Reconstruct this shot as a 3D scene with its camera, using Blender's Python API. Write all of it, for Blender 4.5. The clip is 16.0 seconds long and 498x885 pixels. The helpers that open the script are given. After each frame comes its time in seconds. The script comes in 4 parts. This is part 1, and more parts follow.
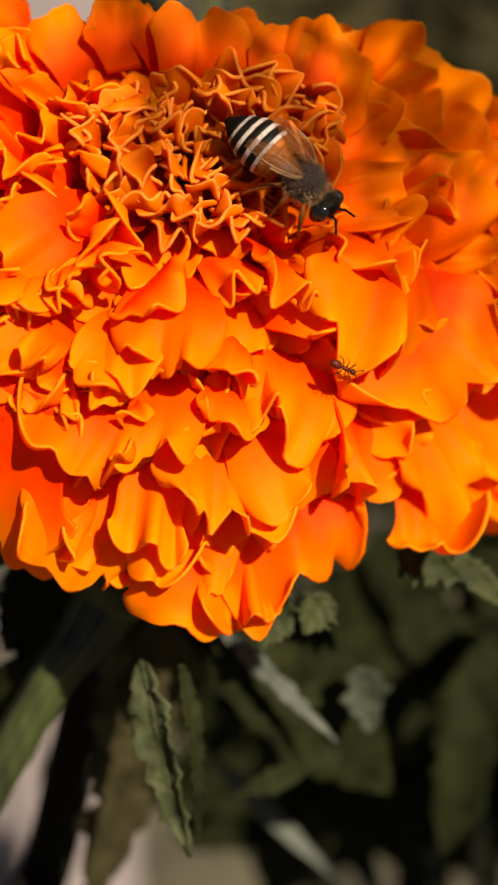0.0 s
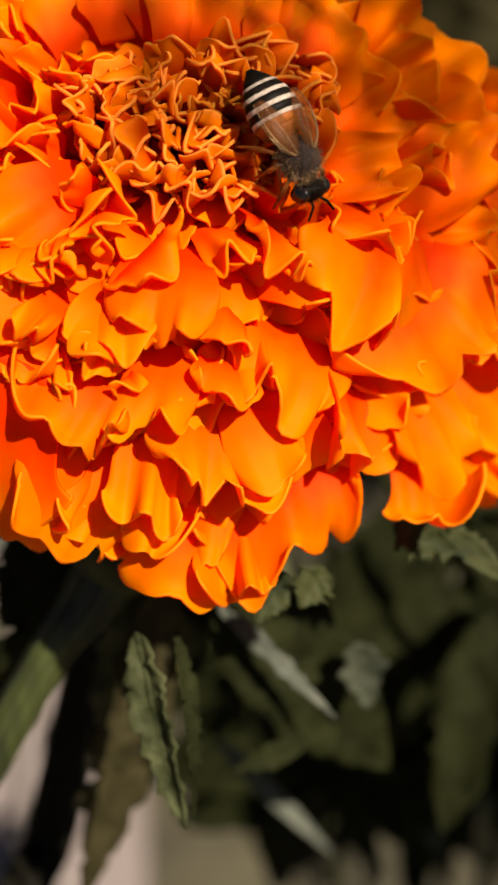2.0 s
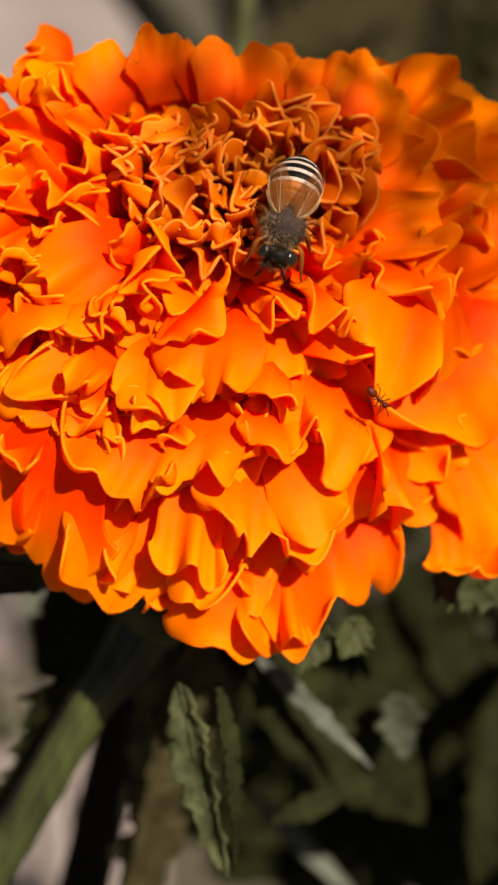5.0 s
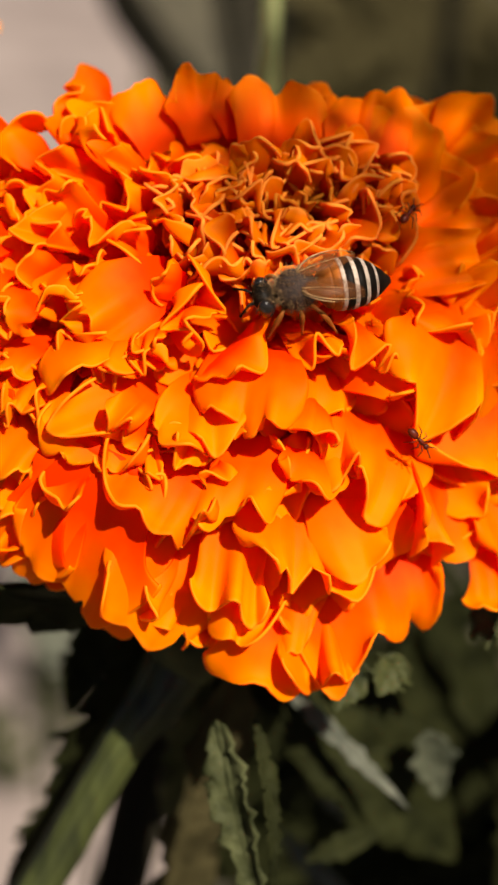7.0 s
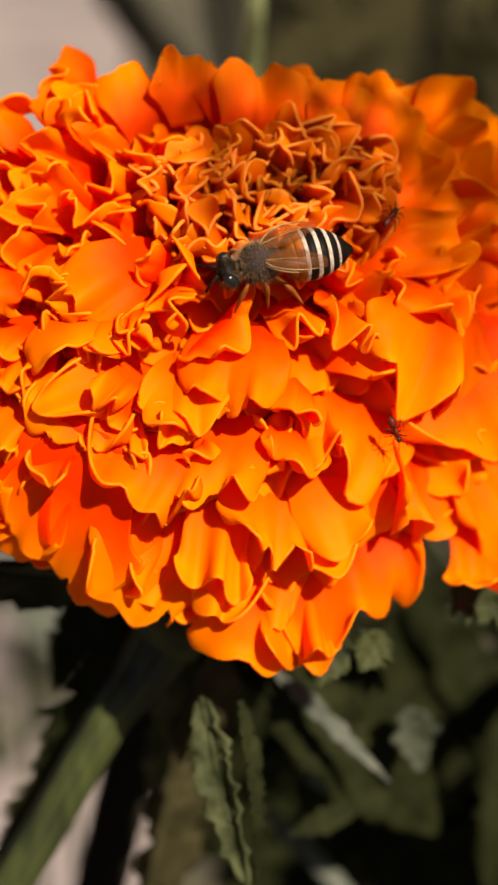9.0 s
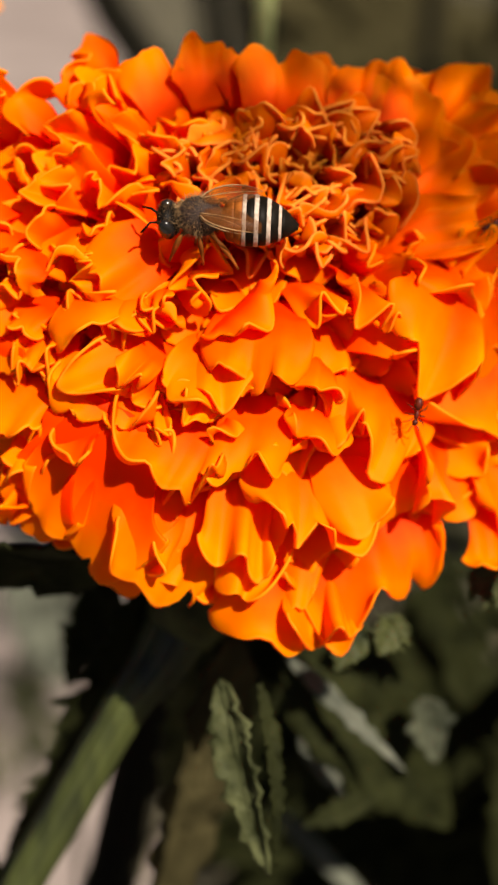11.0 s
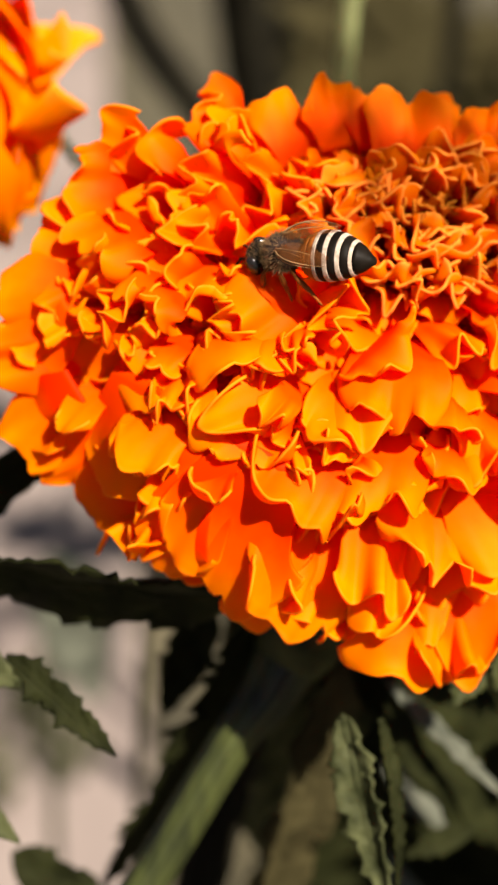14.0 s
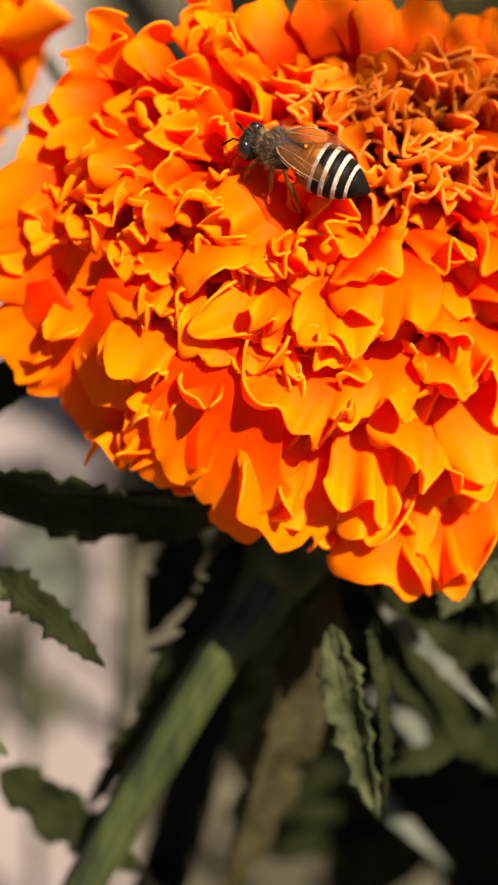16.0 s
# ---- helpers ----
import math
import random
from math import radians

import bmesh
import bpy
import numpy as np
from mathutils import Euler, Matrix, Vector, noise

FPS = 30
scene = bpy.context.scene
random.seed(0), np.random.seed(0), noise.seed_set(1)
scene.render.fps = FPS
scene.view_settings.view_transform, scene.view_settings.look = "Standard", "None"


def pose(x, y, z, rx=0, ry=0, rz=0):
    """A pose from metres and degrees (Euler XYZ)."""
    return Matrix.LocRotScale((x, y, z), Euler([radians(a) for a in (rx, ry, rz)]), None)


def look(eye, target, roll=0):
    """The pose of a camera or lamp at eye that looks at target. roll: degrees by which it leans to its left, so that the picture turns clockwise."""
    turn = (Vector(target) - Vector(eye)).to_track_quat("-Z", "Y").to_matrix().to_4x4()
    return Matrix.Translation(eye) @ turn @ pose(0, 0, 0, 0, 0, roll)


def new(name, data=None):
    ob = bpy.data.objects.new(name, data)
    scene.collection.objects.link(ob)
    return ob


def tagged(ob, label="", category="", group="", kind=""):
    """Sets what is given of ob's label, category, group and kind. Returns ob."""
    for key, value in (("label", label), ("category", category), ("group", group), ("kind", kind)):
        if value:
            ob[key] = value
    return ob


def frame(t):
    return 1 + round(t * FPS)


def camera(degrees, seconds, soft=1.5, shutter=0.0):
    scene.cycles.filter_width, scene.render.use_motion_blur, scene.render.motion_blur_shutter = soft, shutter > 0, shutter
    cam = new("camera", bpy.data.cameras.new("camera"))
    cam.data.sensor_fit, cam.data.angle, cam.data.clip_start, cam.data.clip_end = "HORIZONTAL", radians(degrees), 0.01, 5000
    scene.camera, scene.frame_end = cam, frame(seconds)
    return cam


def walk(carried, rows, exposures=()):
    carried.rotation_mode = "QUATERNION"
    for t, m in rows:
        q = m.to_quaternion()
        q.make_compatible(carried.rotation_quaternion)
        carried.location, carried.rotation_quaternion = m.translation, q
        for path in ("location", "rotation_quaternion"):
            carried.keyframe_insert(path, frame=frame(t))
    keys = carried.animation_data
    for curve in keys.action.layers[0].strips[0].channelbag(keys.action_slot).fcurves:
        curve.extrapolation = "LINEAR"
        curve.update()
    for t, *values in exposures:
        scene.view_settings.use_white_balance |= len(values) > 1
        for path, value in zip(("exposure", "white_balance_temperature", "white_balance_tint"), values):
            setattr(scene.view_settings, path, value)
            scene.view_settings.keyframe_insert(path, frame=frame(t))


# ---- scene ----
cam = camera(20.0, 16.0, soft=2.6)
cam.data.dof.use_dof = True
cam.data.dof.focus_distance = 0.118
cam.data.dof.aperture_fstop = 25.0

PATH = [
    (0, 0.00511, -0.12076, 0.51001, 58.666, -0.505, -0.652),
    (0.5, 0.00469, -0.12173, 0.50995, 58.807, -0.661, -0.836),
    (1, 0.00388, -0.12146, 0.51011, 59.533, -0.221, 0.063),
    (1.5, 0.00500, -0.12183, 0.50946, 58.699, -0.022, 0.445),
    (2, 0.00642, -0.12152, 0.50847, 58.310, -0.255, -0.348),
    (2.5, 0.00562, -0.12082, 0.50907, 59.173, -0.437, -1.015),
    (3, 0.00498, -0.12113, 0.50963, 59.855, -0.208, -0.566),
    (3.5, 0.00310, -0.12149, 0.50989, 60.069, 0.098, 0.101),
    (4, 0.00312, -0.12259, 0.50969, 59.715, 0.151, 0.377),
    (4.2, 0.00389, -0.12345, 0.50885, 59.709, 0.102, 0.571),
    (6.3, 0.00061, -0.12277, 0.51067, 62.244, -0.360, -0.758),
    (6.5, -0.00036, -0.12297, 0.50992, 62.277, 0.139, 0.219),
    (7, 0.00002, -0.12331, 0.50938, 61.973, 0.009, 0.010),
    (7.5, 0.00021, -0.12396, 0.50844, 62.027, -0.251, -0.514),
    (8, -0.00012, -0.12457, 0.50943, 61.564, -0.121, -0.164),
    (8.5, 0.00024, -0.12399, 0.51086, 61.118, -0.076, -0.137),
    (9, 0.00038, -0.12484, 0.50992, 61.242, -0.198, -0.452),
    (9.2, 0.00003, -0.12671, 0.50606, 61.445, 0.048, -0.037),
    (11.3, -0.00412, -0.12816, 0.50590, 62.873, -0.795, -1.508),
    (11.5, -0.00552, -0.12925, 0.50444, 62.989, -0.897, -1.963),
    (12, -0.01313, -0.12733, 0.50750, 62.646, -0.573, -1.101),
    (12.5, -0.01692, -0.12761, 0.50616, 62.652, -0.758, -0.346),
    (13, -0.01476, -0.12871, 0.50519, 62.249, -0.837, -0.951),
    (13.5, -0.01094, -0.12884, 0.50617, 62.579, -1.341, -1.985),
    (14, -0.01646, -0.12694, 0.50877, 62.896, -1.050, -1.576),
    (14.5, -0.01360, -0.12856, 0.50513, 62.514, -1.389, -1.806),
    (15, -0.01591, -0.12807, 0.50691, 62.226, -1.621, -2.410),
    (15.5, -0.01830, -0.12882, 0.50491, 61.940, -1.576, -2.451),
    (16, -0.01807, -0.12857, 0.50423, 61.365, -1.560, -2.639),
]
walk(cam, [(t, pose(x, y, z, rx, ry, rz)) for t, x, y, z, rx, ry, rz in PATH], [(0.0, 0.60, 7000, 10), (9.2, 0.66, 7000, 10), (11.5, 0.72, 7000, 10), (12.2, 0.90, 7000, 10), (16.0, 1.06, 7000, 10)])

# ---- daylight ----
SUN = Vector((0.40, -0.52, 0.76)).normalized()
world = bpy.data.worlds.new("sky")
scene.world = world
world.use_nodes = True
sky = world.node_tree.nodes.new("ShaderNodeTexSky")
sky.sky_type, sky.sun_disc = "NISHITA", False
sky.air_density, sky.dust_density = 0.55, 0.6
sky.sun_elevation = math.asin(SUN.z)
sky.sun_rotation = math.atan2(SUN.x, SUN.y)
back = world.node_tree.nodes["Background"]
back.inputs["Strength"].default_value = 0.024
world.node_tree.links.new(sky.outputs[0], back.inputs[0])
sun = new("sun", bpy.data.lights.new("sun", "SUN"))
sun.data.energy, sun.data.angle, sun.data.color = 5.7, radians(0.6), (1.0, 0.94, 0.85)
sun.matrix_world = look(SUN * 3, (0, 0, 0))

# ---- materials ----


def material(name):
    m = bpy.data.materials.new(name)
    m.use_nodes = True
    return m, m.node_tree.nodes, m.node_tree.links, m.node_tree.nodes["Principled BSDF"]


def ramp(nodes, stops):
    r = nodes.new("ShaderNodeValToRGB")
    while len(r.color_ramp.elements) < len(stops):
        r.color_ramp.elements.new(0.5)
    for e, (p, c) in zip(r.color_ramp.elements, stops):
        e.position, e.color = p, (*c, 1)
    return r


def noise_tex(nodes, links, scale, detail=4, coord="Object", stretch=(1, 1, 1)):
    tc, mp, n = nodes.new("ShaderNodeTexCoord"), nodes.new("ShaderNodeMapping"), nodes.new("ShaderNodeTexNoise")
    mp.inputs["Scale"].default_value = stretch
    n.inputs["Scale"].default_value, n.inputs["Detail"].default_value = scale, detail
    links.new(tc.outputs[coord], mp.inputs[0])
    links.new(mp.outputs[0], n.inputs["Vector"])
    return n


def bump(nodes, links, bsdf, height, strength, distance):
    b = nodes.new("ShaderNodeBump")
    b.inputs["Strength"].default_value, b.inputs["Distance"].default_value = strength, distance
    links.new(height, b.inputs["Height"])
    links.new(b.outputs[0], bsdf.inputs["Normal"])


def translucent(nodes, links, bsdf, colour, amount):
    """Lets part of the light through a thin blade."""
    tr, mix = nodes.new("ShaderNodeBsdfTranslucent"), nodes.new("ShaderNodeMixShader")
    out = nodes["Material Output"]
    mix.inputs[0].default_value = amount
    if isinstance(colour, tuple):
        tr.inputs[0].default_value = (*colour, 1)
    else:
        links.new(colour, tr.inputs[0])
    links.new(bsdf.outputs[0], mix.inputs[1])
    links.new(tr.outputs[0], mix.inputs[2])
    links.new(mix.outputs[0], out.inputs[0])


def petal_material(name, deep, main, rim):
    """Velvety petal: foot deepened for pigment and inner shade, paler margin, fine lengthwise veins."""
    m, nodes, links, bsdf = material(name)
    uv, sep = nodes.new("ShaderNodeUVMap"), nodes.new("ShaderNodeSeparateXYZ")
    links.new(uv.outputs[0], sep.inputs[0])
    # the red reaches up the blade to paint in the shade between petals
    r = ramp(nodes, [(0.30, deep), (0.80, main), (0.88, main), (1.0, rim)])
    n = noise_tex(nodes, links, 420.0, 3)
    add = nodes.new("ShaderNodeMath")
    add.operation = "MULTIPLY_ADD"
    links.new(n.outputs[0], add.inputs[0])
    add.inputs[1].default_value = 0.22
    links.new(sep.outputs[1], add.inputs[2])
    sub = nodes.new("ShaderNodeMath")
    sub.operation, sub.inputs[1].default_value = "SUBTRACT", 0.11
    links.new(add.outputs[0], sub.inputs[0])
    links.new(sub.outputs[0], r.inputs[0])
    info, hsv = nodes.new("ShaderNodeObjectInfo"), nodes.new("ShaderNodeHueSaturation")
    rng = nodes.new("ShaderNodeMapRange")
    rng.inputs["To Min"].default_value, rng.inputs["To Max"].default_value = 0.494, 0.506
    links.new(info.outputs["Random"], rng.inputs[0])
    links.new(rng.outputs[0], hsv.inputs["Hue"])
    links.new(r.outputs[0], hsv.inputs["Color"])
    links.new(hsv.outputs[0], bsdf.inputs["Base Color"])
    bsdf.inputs["Roughness"].default_value = 0.62
    bsdf.inputs["Specular IOR Level"].default_value = 0.08
    fine = noise_tex(nodes, links, 9.0, 3, "UV", (9, 1, 1))
    bump(nodes, links, bsdf, fine.outputs[0], 0.15, 0.0001)
    red = nodes.new("ShaderNodeMix")  # light that passes through the blade comes out redder
    red.data_type, red.blend_type = "RGBA", "MULTIPLY"
    red.inputs["Factor"].default_value = 1.0
    red.inputs["B"].default_value = (1.0, 0.12, 0.2, 1)
    links.new(hsv.outputs[0], red.inputs["A"])
    translucent(nodes, links, bsdf, red.outputs["Result"], 0.46)
    return m


def leaf_material(name, dark, light, rough=0.5, thin=0.15):
    m, nodes, links, bsdf = material(name)
    n = noise_tex(nodes, links, 260.0, 5)
    r = ramp(nodes, [(0.3, dark), (0.52, tuple((a + b) / 2 for a, b in zip(dark, light))), (0.75, light)])
    links.new(n.outputs[0], r.inputs[0])
    links.new(r.outputs[0], bsdf.inputs["Base Color"])
    bsdf.inputs["Roughness"].default_value = rough
    bsdf.inputs["Specular IOR Level"].default_value = 0.05
    n2 = noise_tex(nodes, links, 900.0, 4)
    bump(nodes, links, bsdf, n2.outputs[0], 0.7, 0.0008)
    translucent(nodes, links, bsdf, tuple(min(1, c * 1.3) for c in light), thin)
    return m


def plain_material(name, a, b, scale, rough, relief=0.0, metal=0.0, stretch=(1, 1, 1), spec=0.5):
    m, nodes, links, bsdf = material(name)
    n = noise_tex(nodes, links, scale, 5, stretch=stretch)
    r = ramp(nodes, [(0.32, a), (0.7, b)])
    links.new(n.outputs[0], r.inputs[0])
    links.new(r.outputs[0], bsdf.inputs["Base Color"])
    bsdf.inputs["Roughness"].default_value, bsdf.inputs["Metallic"].default_value = rough, metal
    bsdf.inputs["Specular IOR Level"].default_value = spec
    if relief:
        bump(nodes, links, bsdf, n.outputs[0], 0.6, relief)
    return m


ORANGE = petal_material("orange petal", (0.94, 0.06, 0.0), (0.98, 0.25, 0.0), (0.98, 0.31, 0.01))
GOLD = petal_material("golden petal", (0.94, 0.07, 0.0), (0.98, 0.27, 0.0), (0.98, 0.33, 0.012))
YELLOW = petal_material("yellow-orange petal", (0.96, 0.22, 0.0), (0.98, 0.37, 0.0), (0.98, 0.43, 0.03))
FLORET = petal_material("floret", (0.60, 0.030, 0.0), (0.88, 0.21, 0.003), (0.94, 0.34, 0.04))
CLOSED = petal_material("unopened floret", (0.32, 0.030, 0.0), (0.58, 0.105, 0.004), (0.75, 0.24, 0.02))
LEAF = leaf_material("marigold leaf", (0.012, 0.015, 0.005), (0.105, 0.112, 0.050))
# near-black copy of the leaf: the bloom's shade is put into its colour
LEAF_SHADE_DARK = leaf_material("leaf darkened for shade", (0.006, 0.007, 0.002), (0.020, 0.022, 0.007), 0.7, 0.02)
LEAF_DRY = leaf_material("withered leaf", (0.018, 0.015, 0.006), (0.066, 0.055, 0.024), 0.7)
LEAF_GREY = leaf_material("grey-green leaf", (0.018, 0.021, 0.013), (0.075, 0.08, 0.052))
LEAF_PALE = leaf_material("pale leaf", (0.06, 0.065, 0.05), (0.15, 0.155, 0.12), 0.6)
STALK_PALE = plain_material("pale stalk", (0.16, 0.18, 0.07), (0.30, 0.32, 0.15), 160, 0.6, 0.0003, stretch=(1, 1, 0.08), spec=0.15)
STALK = plain_material("ribbed stalk", (0.008, 0.011, 0.003), (0.056, 0.066, 0.016), 320, 0.5, 0.0004, stretch=(1, 1, 0.08))
SEPAL = plain_material("green sepal", (0.014, 0.018, 0.006), (0.05, 0.054, 0.018), 300, 0.6, 0.0003, spec=0.1)
SOIL = plain_material("dark soil", (0.026, 0.022, 0.012), (0.085, 0.072, 0.04), 22, 0.95, 0.01)
PAVING = plain_material("pinkish paving", (0.168, 0.132, 0.121), (0.27, 0.219, 0.202), 7, 0.85, 0.003)
CHITIN = plain_material("black chitin", (0.004, 0.003, 0.002), (0.010, 0.007, 0.005), 900, 0.5, 0.00006, spec=0.05)
AMBER = plain_material("brown chitin", (0.12, 0.032, 0.005), (0.30, 0.085, 0.014), 900, 0.5, 0.00006, spec=0.1)
BAND = plain_material("pale hair band", (0.26, 0.19, 0.14), (0.52, 0.41, 0.34), 2500, 0.75, 0.0001)
FUZZ = plain_material("thorax hair", (0.008, 0.004, 0.003), (0.035, 0.012, 0.005), 4000, 0.85, 0.0002)
ANT = plain_material("ant shell", (0.030, 0.004, 0.002), (0.12, 0.014, 0.005), 1500, 0.45, spec=0.15)
# dark brown stem, blackened further so its colour stands in for shade
STEM_SHADE_DARK = plain_material("stem darkened for shade", (0.006, 0.005, 0.003), (0.016, 0.014, 0.008), 60, 0.8, 0.0005, stretch=(1, 1, 0.1), spec=0.1)
HAIR = plain_material("bee hair", (0.06, 0.028, 0.011), (0.44, 0.27, 0.13), 500, 0.8, spec=0.1)
EYE = plain_material("compound eye", (0.006, 0.005, 0.005), (0.014, 0.011, 0.010), 2000, 0.18)
wing_m, wn, wl, wb = material("wing membrane")
wb.inputs["Base Color"].default_value = (0.16, 0.05, 0.012, 1)
wb.inputs["Roughness"].default_value = 0.4
wb.inputs["Specular IOR Level"].default_value = 0.08
wvor = wn.new("ShaderNodeTexVoronoi")
wvor.feature, wvor.inputs["Scale"].default_value = "DISTANCE_TO_EDGE", 900.0
wr = ramp(wn, [(0.0, (0.6, 0.6, 0.6)), (0.05, (0.13, 0.13, 0.13))])
wl.new(wvor.outputs["Distance"], wr.inputs[0])
wl.new(wr.outputs[0], wb.inputs["Alpha"])
WING = wing_m

# ---- mesh helpers ----


def mesh_object(name, verts, faces, mat, parent=None, label="", uvs=None, smooth=True):
    me = bpy.data.meshes.new(name)
    me.from_pydata([tuple(v) for v in verts], [], faces)
    me.materials.append(mat)
    if smooth:
        me.polygons.foreach_set("use_smooth", [True] * len(me.polygons))
    if uvs is not None:
        layer = me.uv_layers.new(name="UVMap")
        loops = np.zeros(len(me.loops), np.int32)
        me.loops.foreach_get("vertex_index", loops)
        layer.data.foreach_set("uv", np.asarray(uvs, np.float32)[loops].ravel())
    me.update()
    ob = new(name, me)
    if parent is not None:
        ob.parent = parent
    return tagged(ob, label=label)


def holder(name, m, label, category, group="", kind=""):
    ob = new(name)
    ob.empty_display_size = 0.005
    ob.matrix_world = m
    return tagged(ob, label, category, group, kind)


def part(name, bm, mat, parent, label=""):
    me = bpy.data.meshes.new(name)
    bm.to_mesh(me)
    bm.free()
    me.materials.append(mat)
    me.polygons.foreach_set("use_smooth", [True] * len(me.polygons))
    ob = new(name, me)
    ob.parent = parent
    return tagged(ob, label=label)


def shell(pos, thick, taper=None):
    """A blade of some thickness from a grid of points (rows along it, columns across): verts, faces, and the grid's row of each vertex."""
    nv, nu = pos.shape[:2]
    du, dv = np.gradient(pos, axis=1), np.gradient(pos, axis=0)
    nor = np.cross(du, dv)
    nor /= np.linalg.norm(nor, axis=-1, keepdims=True) + 1e-12
    half = nor * (thick / 2 if taper is None else thick / 2 * taper[..., None])
    verts = np.concatenate([(pos + half).reshape(-1, 3), (pos - half).reshape(-1, 3)])
    n, idx, faces = nv * nu, np.arange(nv * nu).reshape(nv, nu), []
    for a in range(nv - 1):
        for b in range(nu - 1):
            q = (idx[a, b], idx[a, b + 1], idx[a + 1, b + 1], idx[a + 1, b])
            faces.append(tuple(int(i) for i in q))
            faces.append(tuple(int(i) + n for i in q[::-1]))
    ring = [*idx[0], *idx[1:, -1], *idx[-1, -2::-1], *idx[-2:0:-1, 0]]
    for i, j in zip(ring, ring[1:] + ring[:1]):
        faces.append((int(j), int(i), int(i) + n, int(j) + n))
    return verts, faces


def tube(points, radii, sides=12, ribs=0.0):
    """A swept round or ribbed rod through points: verts and faces."""
    pts = [Vector(p) for p in points]
    verts, faces, u = [], [], None
    for i, p in enumerate(pts):
        d = (pts[min(i + 1, len(pts) - 1)] - pts[max(i - 1, 0)]).normalized()
        u = (u - d * u.dot(d)).normalized() if u else d.orthogonal().normalized()
        w = d.cross(u)
        for k in range(sides):
            a = 2 * math.pi * k / sides
            r = radii[i] * (1 + ribs * (1 if k % 2 else -1))
            verts.append(p + (u * math.cos(a) + w * math.sin(a)) * r)
    for i in range(len(pts) - 1):
        for k in range(sides):
            a, b = i * sides + k, i * sides + (k + 1) % sides
            faces.append((a, b, b + sides, a + sides))
    faces.append(tuple(range(sides))[::-1])
    faces.append(tuple(range((len(pts) - 1) * sides, len(pts) * sides)))
    return verts, faces


def smooth_path(points, n):
    """n points on a smooth curve through the given ones."""
    p = [Vector(q) for q in points]
    p = [p[0] * 2 - p[1], *p, p[-1] * 2 - p[-2]]
    out = []
    for i in range(n):
        s = i / (n - 1) * (len(p) - 3)
        k = min(int(s), len(p) - 4)
        t = s - k
        a, b, c, d = p[k : k + 4]
        out.append(0.5 * (2 * b + (c - a) * t + (2 * a - 5 * b + 4 * c - d) * t * t + (3 * b - 3 * c + d - a) * t**3))
    return out


# ---- ground ----
def build_ground():
    g = np.linspace(-1, 1, 61)
    x, y = np.meshgrid(np.sign(g) * (np.abs(g) ** 4 * 400 + np.abs(g) * 3), np.sign(g) * (np.abs(g) ** 4 * 400 + np.abs(g) * 3))
    z = np.array([[min(0.0, 0.02 * noise.noise((a * 2.3, b * 2.3, 0)) - 0.012) for a, b in zip(r, q)] for r, q in zip(x, y)])
    v = np.stack([x, y, z], -1).reshape(-1, 3)
    i = np.arange(61 * 61).reshape(61, 61)
    f = [(int(i[a, b]), int(i[a, b + 1]), int(i[a + 1, b + 1]), int(i[a + 1, b])) for a in range(60) for b in range(60)]
    tagged(mesh_object("ground", v, f, SOIL), "dark brown earth of the flower bed", "ground", kind="structure")


def build_path():
    """A pale paved path beside the bed, its slabs a little proud of the soil."""
    path = holder("path", pose(-0.024, 0.2, 0.0, 0, 0, 4.2), "pale pinkish-beige paved path beside the flower bed", "path", kind="structure")
    for a in range(8):
        for b in range(3):
            bm = bmesh.new()
            bmesh.ops.create_cube(bm, size=1.0, matrix=Matrix.Translation((-0.30 - 0.60 * b, -0.5 + 0.60 * a, -0.01)) @ Matrix.Diagonal((0.595, 0.595, 0.07, 1)))
            bmesh.ops.bevel(bm, geom=bm.edges[:], offset=0.004, segments=2, affect="EDGES")
            slab = part("slab", bm, PAVING, path)
            slab.data.polygons.foreach_set("use_smooth", [False] * len(slab.data.polygons))


